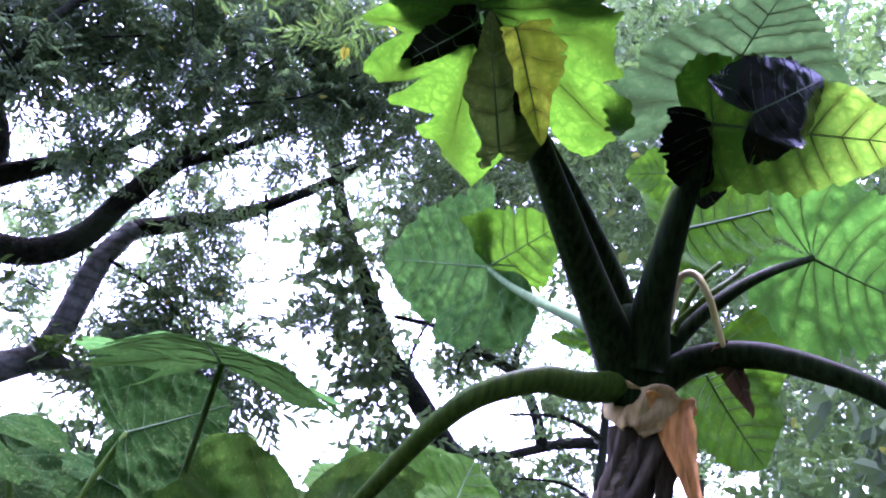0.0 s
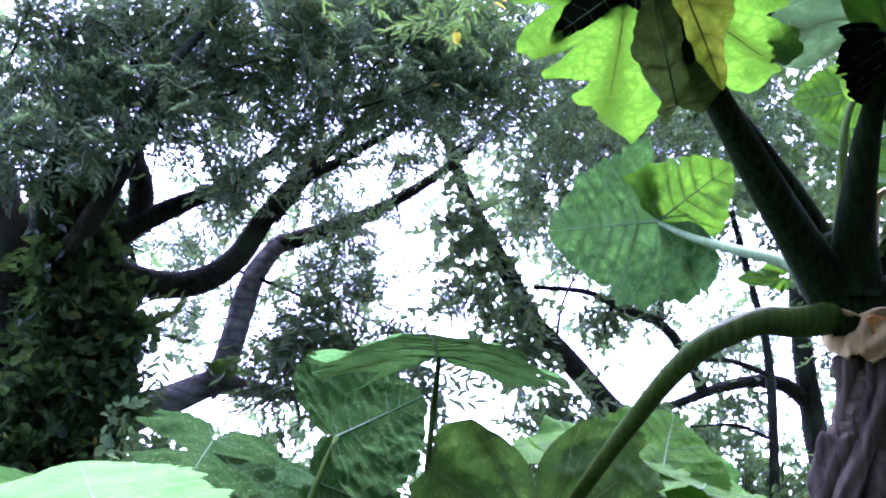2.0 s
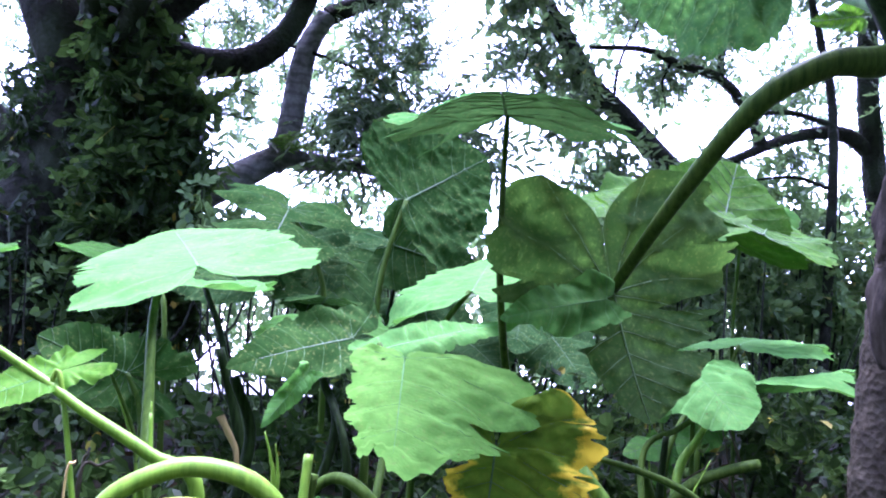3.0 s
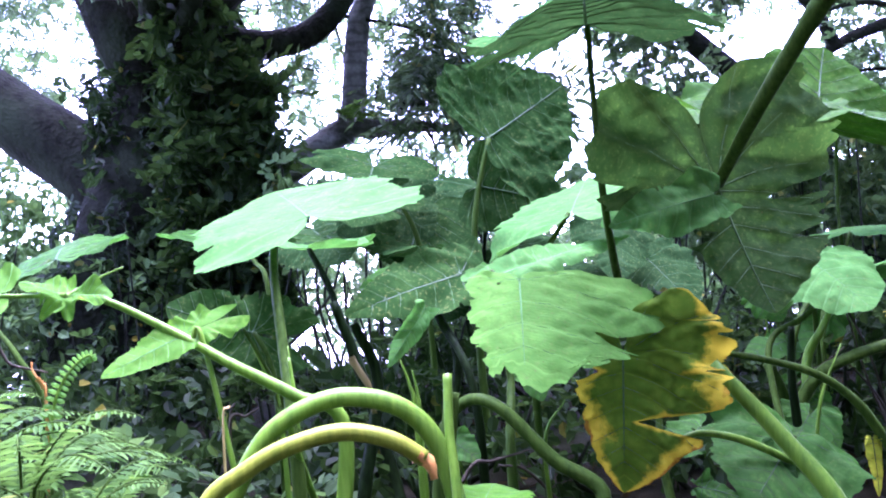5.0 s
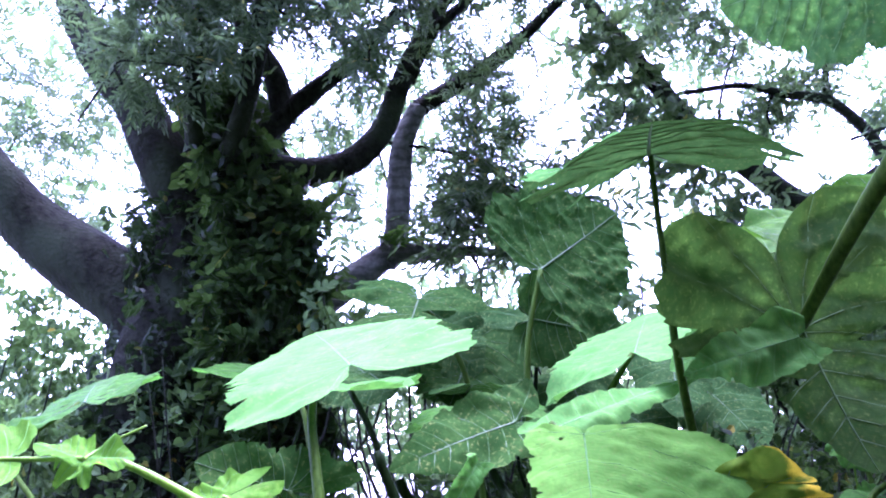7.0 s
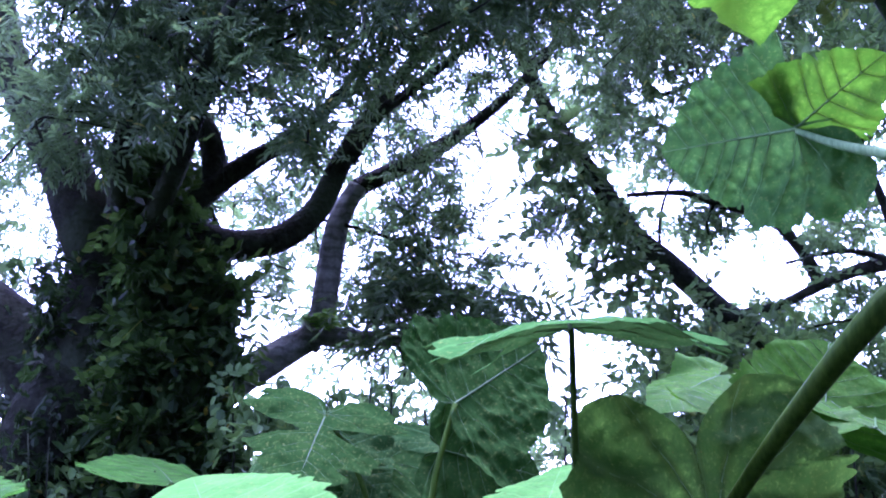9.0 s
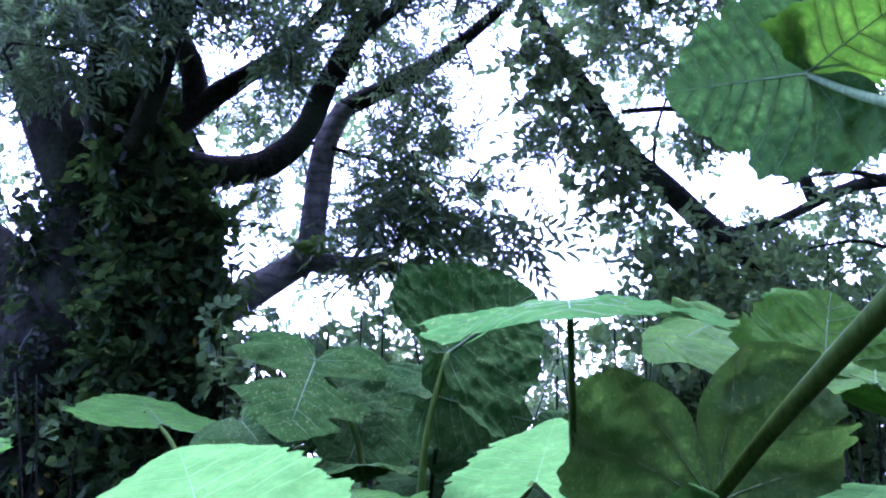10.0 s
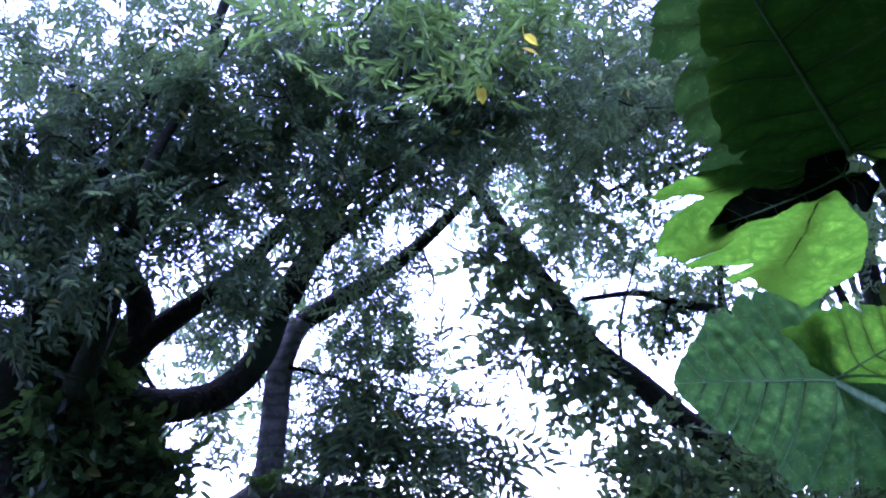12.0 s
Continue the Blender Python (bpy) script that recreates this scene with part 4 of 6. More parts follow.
crown3(8.93, 7.60, 5.27, 0.67)
crown3(7.54, 7.60, 3.85, 0.61)
crown3(6.69, 7.60, 3.76, 0.59)
crown3(4.04, 7.60, 5.82, 0.59)
crown3(2.98, 8.00, 6.85, 0.44)
crown3(3.38, 8.00, 6.48, 0.44)
crown3(3.75, 8.00, 6.90, 0.45)
crown3(3.44, 8.00, 5.84, 0.43)
crown3(3.09, 8.00, 6.01, 0.43)
crown3(2.79, 8.00, 5.44, 0.42)
crown3(3.75, 8.00, 5.36, 0.43)
crown3(2.47, 8.00, 5.13, 0.42)
crown3(4.65, 7.50, 8.87, 0.60)
crown3(5.28, 7.50, 8.88, 0.61)
crown3(4.97, 7.50, 8.27, 0.59)
crown3(5.52, 7.50, 9.39, 0.62)
crown3(4.36, 7.50, 8.27, 0.58)
crown3(5.18, 7.50, 7.74, 0.58)
crown3(6.51, 7.50, 8.12, 0.61)
crown3(4.52, 7.50, 7.54, 0.57)
crown3(7.18, 7.20, 6.20, 0.39)
crown3(7.64, 7.20, 6.43, 0.40)
crown3(6.92, 7.20, 5.80, 0.38)
crown3(8.00, 7.20, 6.23, 0.40)
scatter("crown", tree_back, ovate, clear_of(in_clumps(CROWN3, 400, rng, hollow=0.2), rng), leaf_round, rng, size=(0.7, 1.2), label="open crown of ovate leaves")
tree_thin = thing("tree", 4.5, 6.5, 0, "slim grey-brown tree near the tall taro", "tree")
limb([(4.52, 6.5, -0.1), (4.52, 6.5, 0.43), (4.63, 6.5, 2.32), (4.62, 6.5, 3.23), (4.5, 6.5, 3.8), (4.3, 6.5, 4.6)], 0.055, 0.03, name="trunk", owner=tree_thin)
limb([(4.62, 6.5, 3.0), (4.2, 6.6, 3.1), (3.7, 6.7, 3.0)], 0.03, 0.015, name="branch", owner=tree_thin)
limb([(4.60, 6.5, 2.4), (4.3, 6.6, 2.5), (3.9, 6.7, 2.45)], 0.02, 0.01, name="branch", owner=tree_thin)
scatter("crown", tree_thin, ovate, in_clumps([(4.4, 6.5, 4.6, 0.5), (4.0, 6.6, 3.1, 0.3), (4.9, 6.5, 4.2, 0.4)], 120, rng), leaf_round, rng, label="sparse ovate leaves")

# ---- shrubs at the back
BUSH = []


def bush(*c):
    BUSH.append(c)


bush(2.45, 6.80, 1.92, 0.35)
bush(2.91, 6.80, 2.15, 0.35)
bush(3.26, 6.80, 1.95, 0.36)
bush(3.70, 6.80, 2.18, 0.36)
bush(4.10, 6.80, 2.37, 0.37)
bush(4.45, 6.80, 1.92, 0.37)
bush(4.88, 6.80, 2.27, 0.38)
bush(4.93, 6.80, 1.71, 0.37)
bush(2.73, 6.80, 1.68, 0.35)
bush(3.50, 6.80, 1.66, 0.36)
bush(4.14, 6.80, 1.64, 0.36)
bush(4.58, 6.80, 1.53, 0.37)
bush(-3.90, 8.50, 2.31, 0.46)
bush(-3.41, 8.50, 2.08, 0.46)
bush(-4.05, 8.50, 1.75, 0.45)
bush(-3.51, 8.50, 1.57, 0.46)
bush(-3.98, 8.50, 1.17, 0.45)
bush(-3.32, 8.50, 1.09, 0.45)
bush(-0.91, 6.00, 1.76, 0.20)
bush(-0.56, 6.00, 1.81, 0.20)
bush(-0.20, 6.00, 1.78, 0.20)
bush(0.17, 6.00, 1.79, 0.21)
bush(-0.66, 6.00, 1.57, 0.20)
bush(-0.31, 6.00, 1.55, 0.20)
bush(0.09, 6.00, 1.53, 0.20)
bush(1.84, 6.00, 1.74, 0.22)
bush(2.06, 6.00, 1.80, 0.22)
bush(1.42, 6.00, 1.70, 0.22)
bush(-0.76, 6.20, 1.65, 0.22)
bush(-0.47, 6.20, 1.53, 0.22)
bush(-0.20, 6.20, 1.63, 0.23)
bush(0.11, 6.20, 1.50, 0.23)
bush(0.43, 6.20, 1.57, 0.23)
bush(0.58, 6.20, 1.37, 0.23)
bush(-0.58, 6.20, 1.30, 0.22)
bush(1.80, 6.20, 1.44, 0.24)
bush(-0.05, 6.20, 1.28, 0.23)
for i in range(24):
    bush(2.75 + 0.34 * (i % 12) + rng.normal(0, 0.1), 7.0 + 0.5 * math.sin(i * 2.1), 1.45 + 0.55 * (i // 12) + 0.16 * math.sin(i * 1.7), 0.40)
for i in range(16):
    a = -1.6 + 4.2 * i / 15
    bush(a + rng.normal(0, 0.08), 2.75 + 0.3 * math.sin(i * 2.3), 0.08 + 0.1 * abs(math.sin(i * 1.3)), 0.17 + 0.04 * math.sin(i * 3.7))
for i in range(30):
    a = -3.2 + 6.4 * i / 29
    bush(a + rng.normal(0, 0.1), 3.5 + 0.45 * math.sin(i * 2.9), 0.12 + 0.16 * abs(math.sin(i * 1.7)), 0.24 + 0.05 * math.sin(i * 3.7))
for i in range(34):
    a = -4.2 + 9.0 * i / 33
    bush(a + rng.normal(0, 0.12), 5.0 + 0.5 * math.sin(i * 1.9), 0.2 + 0.3 * abs(math.sin(i * 2.7)), 0.34 + 0.08 * math.sin(i * 3.7))
for i in range(46):
    a = -6.5 + 14.5 * i / 45
    if -1.5 < a < 0.1 or 1.3 < a < 2.8:
        continue
    bush(a + rng.normal(0, 0.15), 7.6 + 0.8 * math.sin(i * 1.7) - 0.02 * a * a, 0.4 + 0.4 * abs(math.sin(i * 2.3)) + 0.3 * (i % 3), 0.44 + 0.1 * math.sin(i * 3.1))


def shrub(clumps, label):
    xs = np.array(clumps)
    base = thing("shrub", float(xs[:, 0].mean()), float(xs[:, 1].mean()), 0.0, label, "shrub", "shrubs")
    for x, y, z, r in clumps:
        stem("stem", base, [(base.location.x + 0.3 * (x - base.location.x), y, -0.05), (x, y, 0.5 * z), (x + 0.05, y, z + 0.5 * r)], 0.016, 0.006, bark, sides=5, steps=4)
    # low shrubs take the foliage with shade in its colour
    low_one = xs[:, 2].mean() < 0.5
    scatter("foliage", base, ovate, in_clumps(clumps, 260 if low_one else 300 if xs[:, 2].mean() < 1.3 else 165, rng, hollow=0.1), leaf_low_shaded if low_one else leaf_bush, rng, size=(0.75, 1.25) if low_one else (1.0, 1.6))


for i in range(0, len(BUSH), 4):
    shrub(BUSH[i:i + 4], "dense dark green shrub under tall trees")

# ---- woods beyond
woods = thing("woods", 1, 12, 0, "distant mixed green woodland with bright gaps", "woods")
wr = np.random.default_rng(5)
wp = np.stack((wr.uniform(-14, 18, 9000), wr.uniform(10, 15, 9000), wr.uniform(0, 1, 9000) ** 1.4 * 7.5), 1)
wp = wp[wr.uniform(0, 1, len(wp)) < 0.3 + 0.7 * (np.sin(wp[:, 0] * 1.3 + wp[:, 2]) * np.sin(wp[:, 2] * 2.1 - wp[:, 0]) > -0.2)]
low = np.stack((wr.uniform(-9, 11, 4200), wr.uniform(9.5, 13, 4200), wr.uniform(0, 1.0, 4200) ** 0.8), 1)
gap = ((low[:, 0] > -2.0) & (low[:, 0] < 0.3)) | ((low[:, 0] > 1.9) & (low[:, 0] < 4.6))
low = low[~gap | (wr.uniform(0, 1, len(low)) < 0.45)]
low[:, 2] *= 1.92 + 0.14 * np.sin(low[:, 0] * 2.3) + 0.12 * np.sin(low[:, 0] * 5.1 + 1.0)
scatter("foliage", woods, ovate, np.concatenate((clear_of(wp, wr, margin=1.15), low)), leaf_round, wr, size=(1.0, 1.9))
for i in range(14):
    x = -10 + 1.9 * i + wr.normal(0, 0.4)
    if x < 7.5:
        continue
    stem("trunk", woods, [(x, 12.5, -0.1), (x + wr.normal(0, 0.2), 12.5, 2.5), (x + wr.normal(0, 0.5), 12.5, 6)], 0.12, 0.05, bark, sides=7, steps=4)
tagged(woods, kind="stuff")

# ---- woods added round and above the path to block light; only the right flank is seen
cover = thing("woods", 0, -5, 0, "added woodland that blocks light, unseen but for its right flank", "woods")
cr = np.random.default_rng(9)
# unseen wall and roof of leaves that cut the light from behind
wall_n, roof_n = 8500, 2400
ca = cr.uniform(math.radians(150), math.radians(390), wall_n)
wall = np.stack((np.cos(ca) * cr.uniform(5, 8, wall_n), np.sin(ca) * cr.uniform(5, 8, wall_n), cr.uniform(0, 7, wall_n)), 1)
roof = np.stack((cr.uniform(-6, 6, roof_n), cr.uniform(-6, -1.0, roof_n), cr.uniform(5.2, 7.5, roof_n)), 1)
side_n = 3200
sa, se, sd = np.radians(cr.uniform(28, 60, side_n)), np.radians(cr.uniform(-2, 48, side_n)), cr.uniform(6.5, 9.5, side_n)
side = np.stack((np.cos(sa) * sd, np.sin(sa) * sd, 1.0 + np.tan(se) * sd), 1)
side = side[(np.degrees(sa) < 44) | (np.degrees(se) > 24)]
scatter("foliage", cover, ovate, np.concatenate((wall, roof)), leaf_round, cr, size=(1.8, 3.4))
scatter("foliage", cover, ovate, side, leaf_bush, cr, size=(1.0, 1.9))
for i in range(9):
    a = math.radians(160 + 27 * i)
    x, y = 6.5 * math.cos(a), 6.5 * math.sin(a)
    stem("trunk", cover, [(x, y, -0.1), (x + 0.2, y, 3), (x, y + 0.3, 7)], 0.15, 0.07, bark, sides=7, steps=4)
tagged(cover, kind="stuff")

# ---- the tall taro
hero = thing("giant_taro", 1.40, 1.82, 0, "giant taro with thick scarred trunk and huge backlit leaves", "taro plant")
stem("trunk", hero, [(1.40, 1.82, -0.05), (1.42, 1.82, 0.45), (1.482, 1.816, 0.994), (1.552, 1.808, 1.346), (1.631, 1.808, 1.628), (1.614, 1.808, 1.874)], 0.088, 0.081, taro_bark, "brown fibrous trunk with leaf scars", sides=20, steps=14, lump=0.035, rings=0.05, seed=3)


def husk(name, points, r0, r1, a0, a1, material, label, seed, flare=0.0, curl=0.0):
    """A dry leaf sheath: an open, curling shell round the trunk."""
    c = curve_through(points, 7)
    r = np.random.default_rng(seed)
    ph = r.uniform(0, 6.28, 4)
    cols, vs, fs = 16, [], []
    for i, p in enumerate(c):
        s = i / (len(c) - 1)
        for k in range(cols):
            f = k / (cols - 1)
            a = a0 + (a1 - a0) * (f - 0.5) * (1 - 0.75 * s ** 2.2) + (a1 - a0) * 0.5
            rad = r0 + (r1 - r0) * s + 0.014 * math.sin(7 * f + ph[0] + 3 * s) + 0.009 * math.sin(17 * f + ph[1] + 9 * s) + 0.006 * math.sin(31 * f + 5 * s) + flare * (2 * f - 1) ** 2 * (0.4 + s) + curl * max(0.0, 0.25 - s) ** 2 * 16
            vs.append((p[0] + rad * math.cos(a), p[1] + rad * math.sin(a), p[2] + 0.012 * math.sin(11 * f + ph[2]) * (1 - s) + 0.02 * math.sin(3 * f + ph[3])))
    for i in range(len(c) - 1):
        for k in range(cols - 1):
            q = i * cols + k
            fs.append((q, q + 1, q + cols + 1, q + cols))
    ob = part(name, mesh_of(name, np.array(vs) - np.array(hero.location), fs, material), hero, label)
    mod = ob.modifiers.new("thickness", "SOLIDIFY")
    mod.thickness = 0.006
    return ob


husk("sheath", [(1.631, 1.799, 1.768), (1.640, 1.790, 1.724), (1.658, 1.781, 1.654), (1.675, 1.772, 1.575), (1.684, 1.764, 1.469)], 0.112, 0.114, radians(232), radians(350), husk_orange, "dry orange leaf sheath", 1, flare=0.012, curl=0.03)
husk("sheath", [(1.622, 1.799, 1.785), (1.622, 1.799, 1.70), (1.622, 1.799, 1.640)], 0.108, 0.116, radians(160), radians(285), husk_tan, "withered tan leaf sheath", 2, flare=0.015, curl=0.03)
husk("sheath", [(1.631, 1.808, 1.689), (1.631, 1.808, 1.575), (1.605, 1.808, 1.452), (1.587, 1.808, 1.311)], 0.092, 0.114, radians(175), radians(270), husk_brown, "shrivelled brown leaf sheath", 3)
husk("sheath", [(1.640, 1.808, 1.645), (1.640, 1.808, 1.522), (1.622, 1.808, 1.399)], 0.092, 0.110, radians(255), radians(330), husk_brown, "shrivelled brown leaf sheath", 6)
husk("sheath", [(1.570, 1.808, 1.408), (1.543, 1.808, 1.276), (1.517, 1.808, 1.135)], 0.095, 0.123, radians(160), radians(250), husk_brown, "shrivelled brown leaf sheath", 4)
husk("sheath", [(1.587, 1.808, 1.364), (1.552, 1.808, 1.223), (1.534, 1.808, 1.082)], 0.095, 0.119, radians(230), radians(330), husk_brown, "shrivelled brown leaf sheath", 7)
husk("sheath", [(1.508, 1.808, 1.126), (1.490, 1.808, 0.994), (1.473, 1.808, 0.818)], 0.099, 0.119, radians(170), radians(290), husk_brown, "shrivelled brown leaf sheath", 5)
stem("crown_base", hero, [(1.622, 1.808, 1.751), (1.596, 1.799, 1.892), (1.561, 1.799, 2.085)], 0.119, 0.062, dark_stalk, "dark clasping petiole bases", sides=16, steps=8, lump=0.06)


def taro(x, y, label):
    return thing("taro_plant", x, y, 0, label, "taro plant", "taro shoots")


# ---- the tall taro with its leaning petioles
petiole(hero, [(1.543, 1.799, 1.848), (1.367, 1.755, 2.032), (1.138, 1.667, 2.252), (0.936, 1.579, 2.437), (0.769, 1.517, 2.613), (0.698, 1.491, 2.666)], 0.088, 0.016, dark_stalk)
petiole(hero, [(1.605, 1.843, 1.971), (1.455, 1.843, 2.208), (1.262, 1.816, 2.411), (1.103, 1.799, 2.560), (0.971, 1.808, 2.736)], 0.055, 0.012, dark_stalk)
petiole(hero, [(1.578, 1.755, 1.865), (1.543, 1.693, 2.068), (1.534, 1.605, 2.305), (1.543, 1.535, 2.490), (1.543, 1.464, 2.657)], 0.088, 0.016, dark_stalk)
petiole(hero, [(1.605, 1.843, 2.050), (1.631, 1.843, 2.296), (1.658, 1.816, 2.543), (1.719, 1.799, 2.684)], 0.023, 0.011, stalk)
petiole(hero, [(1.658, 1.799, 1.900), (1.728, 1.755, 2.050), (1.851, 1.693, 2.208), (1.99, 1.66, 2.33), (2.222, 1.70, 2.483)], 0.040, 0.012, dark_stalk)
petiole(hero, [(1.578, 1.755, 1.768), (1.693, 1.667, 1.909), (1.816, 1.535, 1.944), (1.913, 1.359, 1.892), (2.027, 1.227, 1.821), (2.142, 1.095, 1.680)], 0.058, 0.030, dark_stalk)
petiole(hero, [(1.561, 1.799, 1.812), (1.367, 1.767, 1.747), (1.206, 1.735, 1.715), (1.023, 1.732, 1.616), (0.929, 1.789, 1.511), (0.882, 1.924, 1.394), (0.840, 2.102, 1.251), (0.790, 2.320, 1.060)], 0.056, 0.019, stalk)
petiole(hero, [(1.578, 1.843, 1.883), (1.499, 1.975, 2.032), (1.446, 2.239, 2.173), (1.411, 2.459, 2.296), (1.376, 2.626, 2.411)], 0.032, 0.011, pale_stalk)
petiole(hero, [(1.746, 1.931, 2.032), (1.904, 2.063, 2.296), (1.930, 2.080, 2.481), (1.930, 2.080, 2.622)], 0.023, 0.010, stalk)
petiole(hero, [(1.710, 1.887, 1.848), (1.834, 1.931, 1.927), (1.983, 1.975, 1.944)], 0.026, 0.011, stalk)
leaf(hero, (1.372, 2.629, 2.420), (1.10, 3.13, 2.515), (0.79, 0.52, 0.33), 0.70, back=0.50, droop=0.07, sides=0.10, seed=3, lobes=(1.0, 0.0), pucker=0.036, sinus=0.06, mat=leaf_mid, rib=pale_stalk)
# upper rear lobe of the same leaf as its own blade, lit by brighter colour
leaf(hero, (1.375, 2.620, 2.425), (1.50, 2.26, 2.55), (0.62, 0.39, 0.56), 0.44, back=0.08, droop=0.06, sides=0.06, seed=71, mat=leaf_sun, veins=5, lobes=(0.5, 0.5), ruffle=0.035)
leaf(hero, (0.70, 1.56, 2.725), (0.15, 1.06, 2.80), (0.03, 0.02, 1.0), 0.96, back=1.24, droop=0.02, sides=0.05, seed=4, sinus=0.3, tears=((-1, -0.66, -0.50, 0.28), (-1, -0.42, -0.28, 0.35), (-1, -0.18, -0.06, 0.3), (1, -0.5, -0.4, 0.2)), mat=leaf_sun, ruffle=0.055, pucker=0.016, halves=(0.95, 0.85), reach=(1.0, 0.78), front=(0.40, 0.85), veins=6)
# extra leaf added just above to shade the front half of the big blade
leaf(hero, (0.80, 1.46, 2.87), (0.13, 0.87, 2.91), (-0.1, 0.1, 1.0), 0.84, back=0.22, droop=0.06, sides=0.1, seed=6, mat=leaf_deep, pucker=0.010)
leaf(hero, (0.745, 1.36, 2.545), (0.935, 1.43, 2.275), (-0.04, -0.93, -0.35), 0.17, back=0.03, droop=0.10, sides=0.25, turn=0.4, ruffle=0.035, seed=61, mat=leaf_gold, veins=4, halves=(0.55, 1.35))
leaf(hero, (0.875, 1.605, 2.305), (0.690, 1.455, 2.640), (-0.06, 0.93, 0.36), 0.19, back=0.12, sinus=0.4, droop=0.03, sides=0.25, seed=62, mat=leaf_olive, veins=4, ruffle=0.05, pucker=0.010)
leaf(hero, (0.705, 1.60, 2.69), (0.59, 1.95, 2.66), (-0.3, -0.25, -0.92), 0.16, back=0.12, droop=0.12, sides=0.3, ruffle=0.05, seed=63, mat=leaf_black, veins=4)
leaf(hero, (1.570, 1.491, 2.772), (1.411, 1.051, 2.886), (-0.00, 0.26, 0.97), 0.739, back=0.45, droop=0.12, sides=0.2, seed=7, pucker=0.022, mat=leaf_pale_under)
leaf(hero, (1.526, 1.447, 2.622), (1.939, 1.033, 2.534), (0.63, 0.51, 0.59), 0.440, back=0.25, droop=0.1, sides=0.05, seed=8, mat=leaf_sun_dull)
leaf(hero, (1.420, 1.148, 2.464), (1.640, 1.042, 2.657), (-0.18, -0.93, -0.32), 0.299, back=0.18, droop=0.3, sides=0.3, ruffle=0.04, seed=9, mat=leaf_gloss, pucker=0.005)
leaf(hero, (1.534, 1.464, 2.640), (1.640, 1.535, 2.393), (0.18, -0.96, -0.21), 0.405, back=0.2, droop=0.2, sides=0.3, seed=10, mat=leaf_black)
leaf(hero, (1.719, 1.799, 2.675), (1.570, 1.975, 2.675), (0.74, 0.63, 0.23), 0.264, back=0.25, seed=11, mat=leaf_sun)
leaf(hero, (1.930, 2.080, 2.622), (2.617, 2.195, 3.053), (-0.10, 0.99, -0.10), 0.422, back=0.25, seed=12, mat=leaf_sun)
leaf(hero, (2.222, 1.70, 2.483), (2.74, 1.66, 2.42), (0.30, 0.93, 0.12), 0.74, back=0.50, sinus=0.05, droop=0.10, sides=0.10, seed=13, pucker=0.010, veins=6)
leaf(hero, (1.99, 1.95, 2.006), (2.27, 1.97, 1.74), (-0.09, 0.99, -0.08), 0.74, back=0.25, seed=14, mat=leaf_sun, droop=0.08, pucker=0.010, halves=(1.35, 0.72))
leaf(hero, (1.754, 2.371, 2.156), (1.622, 2.459, 2.147), (0.55, 0.83, 0.08), 0.106, back=0.3, seed=15, mat=leaf_sun)
leaf(hero, (0.79, 2.32, 1.05), (0.87, 2.24, 0.61), (-0.12, 0.97, -0.20), 0.96, back=0.9, droop=0.12, sides=0.12, rib=pale_stalk, veins=6, sinus=0.0, seed=16, tears=((1, 0.26, 0.4, 0.7), (-1, 0.1, 0.22, 0.55), (-1, 0.45, 0.55, 0.4), (1, -0.2, -0.1, 0.3)), mat=leaf_under, pucker=0.016, ruffle=0.05, front=(0.8, 0.42))
leaf(hero, (0.735, 2.24, 1.02), (0.363, 2.15, 0.955), (0.10, -0.75, 0.45), 0.20, back=0.12, droop=0.1, sides=0.1, seed=81, mat=leaf_bright, veins=5, ruffle=0.05)
# cut and withered stubs at its crown
leaf(hero, (1.737, 1.579, 1.953), (1.895, 1.561, 1.777), (-0.04, -1.00, 0.07), 0.079, back=0.1, droop=0.2, sides=0.5, seed=70, mat=leaf_dry, veins=3)
petiole(hero, [(1.622, 1.711, 2.024), (1.614, 1.667, 2.164), (1.640, 1.623, 2.182), (1.666, 1.579, 2.103), (1.710, 1.579, 2.015), (1.737, 1.579, 1.953)], 0.014, 0.011, yellow_stalk)
petiole(hero, [(1.675, 1.755, 2.015), (1.693, 1.711, 2.129), (1.728, 1.684, 2.217), (1.781, 1.667, 2.288)], 0.014, 0.009, stalk)
petiole(hero, [(1.649, 1.711, 2.032), (1.702, 1.623, 2.129), (1.798, 1.623, 2.226), (1.842, 1.623, 2.279)], 0.011, 0.009, stalk)
# ---- lower taro shoots
plant = taro(0.46, 2.85, "taro shoot with one flat drooping leaf on a tall dark petiole")
petiole(plant, [(0.60, 2.75, 0.55), (0.50, 2.56, 0.73), (0.42, 2.38, 0.94), (0.36, 2.22, 1.19), (0.375, 2.25, 1.60)], 0.022, 0.009, stalk)
leaf(plant, (0.37, 2.25, 1.605), (0.20, 1.70, 1.575), (-0.03, 0.03, 1.0), 0.80, back=0.34, droop=0.10, sides=0.22, seed=21, tears=((-1, -0.3, -0.12, 0.5), (-1, 0.0, 0.06, 0.3), (1, 0.45, 0.6, 0.3)), mat=leaf_top, pucker=0.006, ruffle=0.035)
plant = taro(-0.62, 1.95, "taro shoot with one broad pale green tilted leaf")
petiole(plant, [(-0.64, 2.00, 0.41), (-0.66, 2.10, 0.65), (-0.68, 2.22, 0.89), (-0.67, 2.30, 1.01)], 0.024, 0.011, stalk)
leaf(plant, (-0.57, 2.30, 1.05), (-0.71, 2.80, 1.24), (-0.17, -0.39, 0.90), 0.74, back=0.35, droop=0.06, sides=0.05, seed=22, mat=leaf_bright, ruffle=0.015, pucker=0.004)
plant = taro(-0.02, 2.20, "taro shoot with a light green torn hanging leaf")
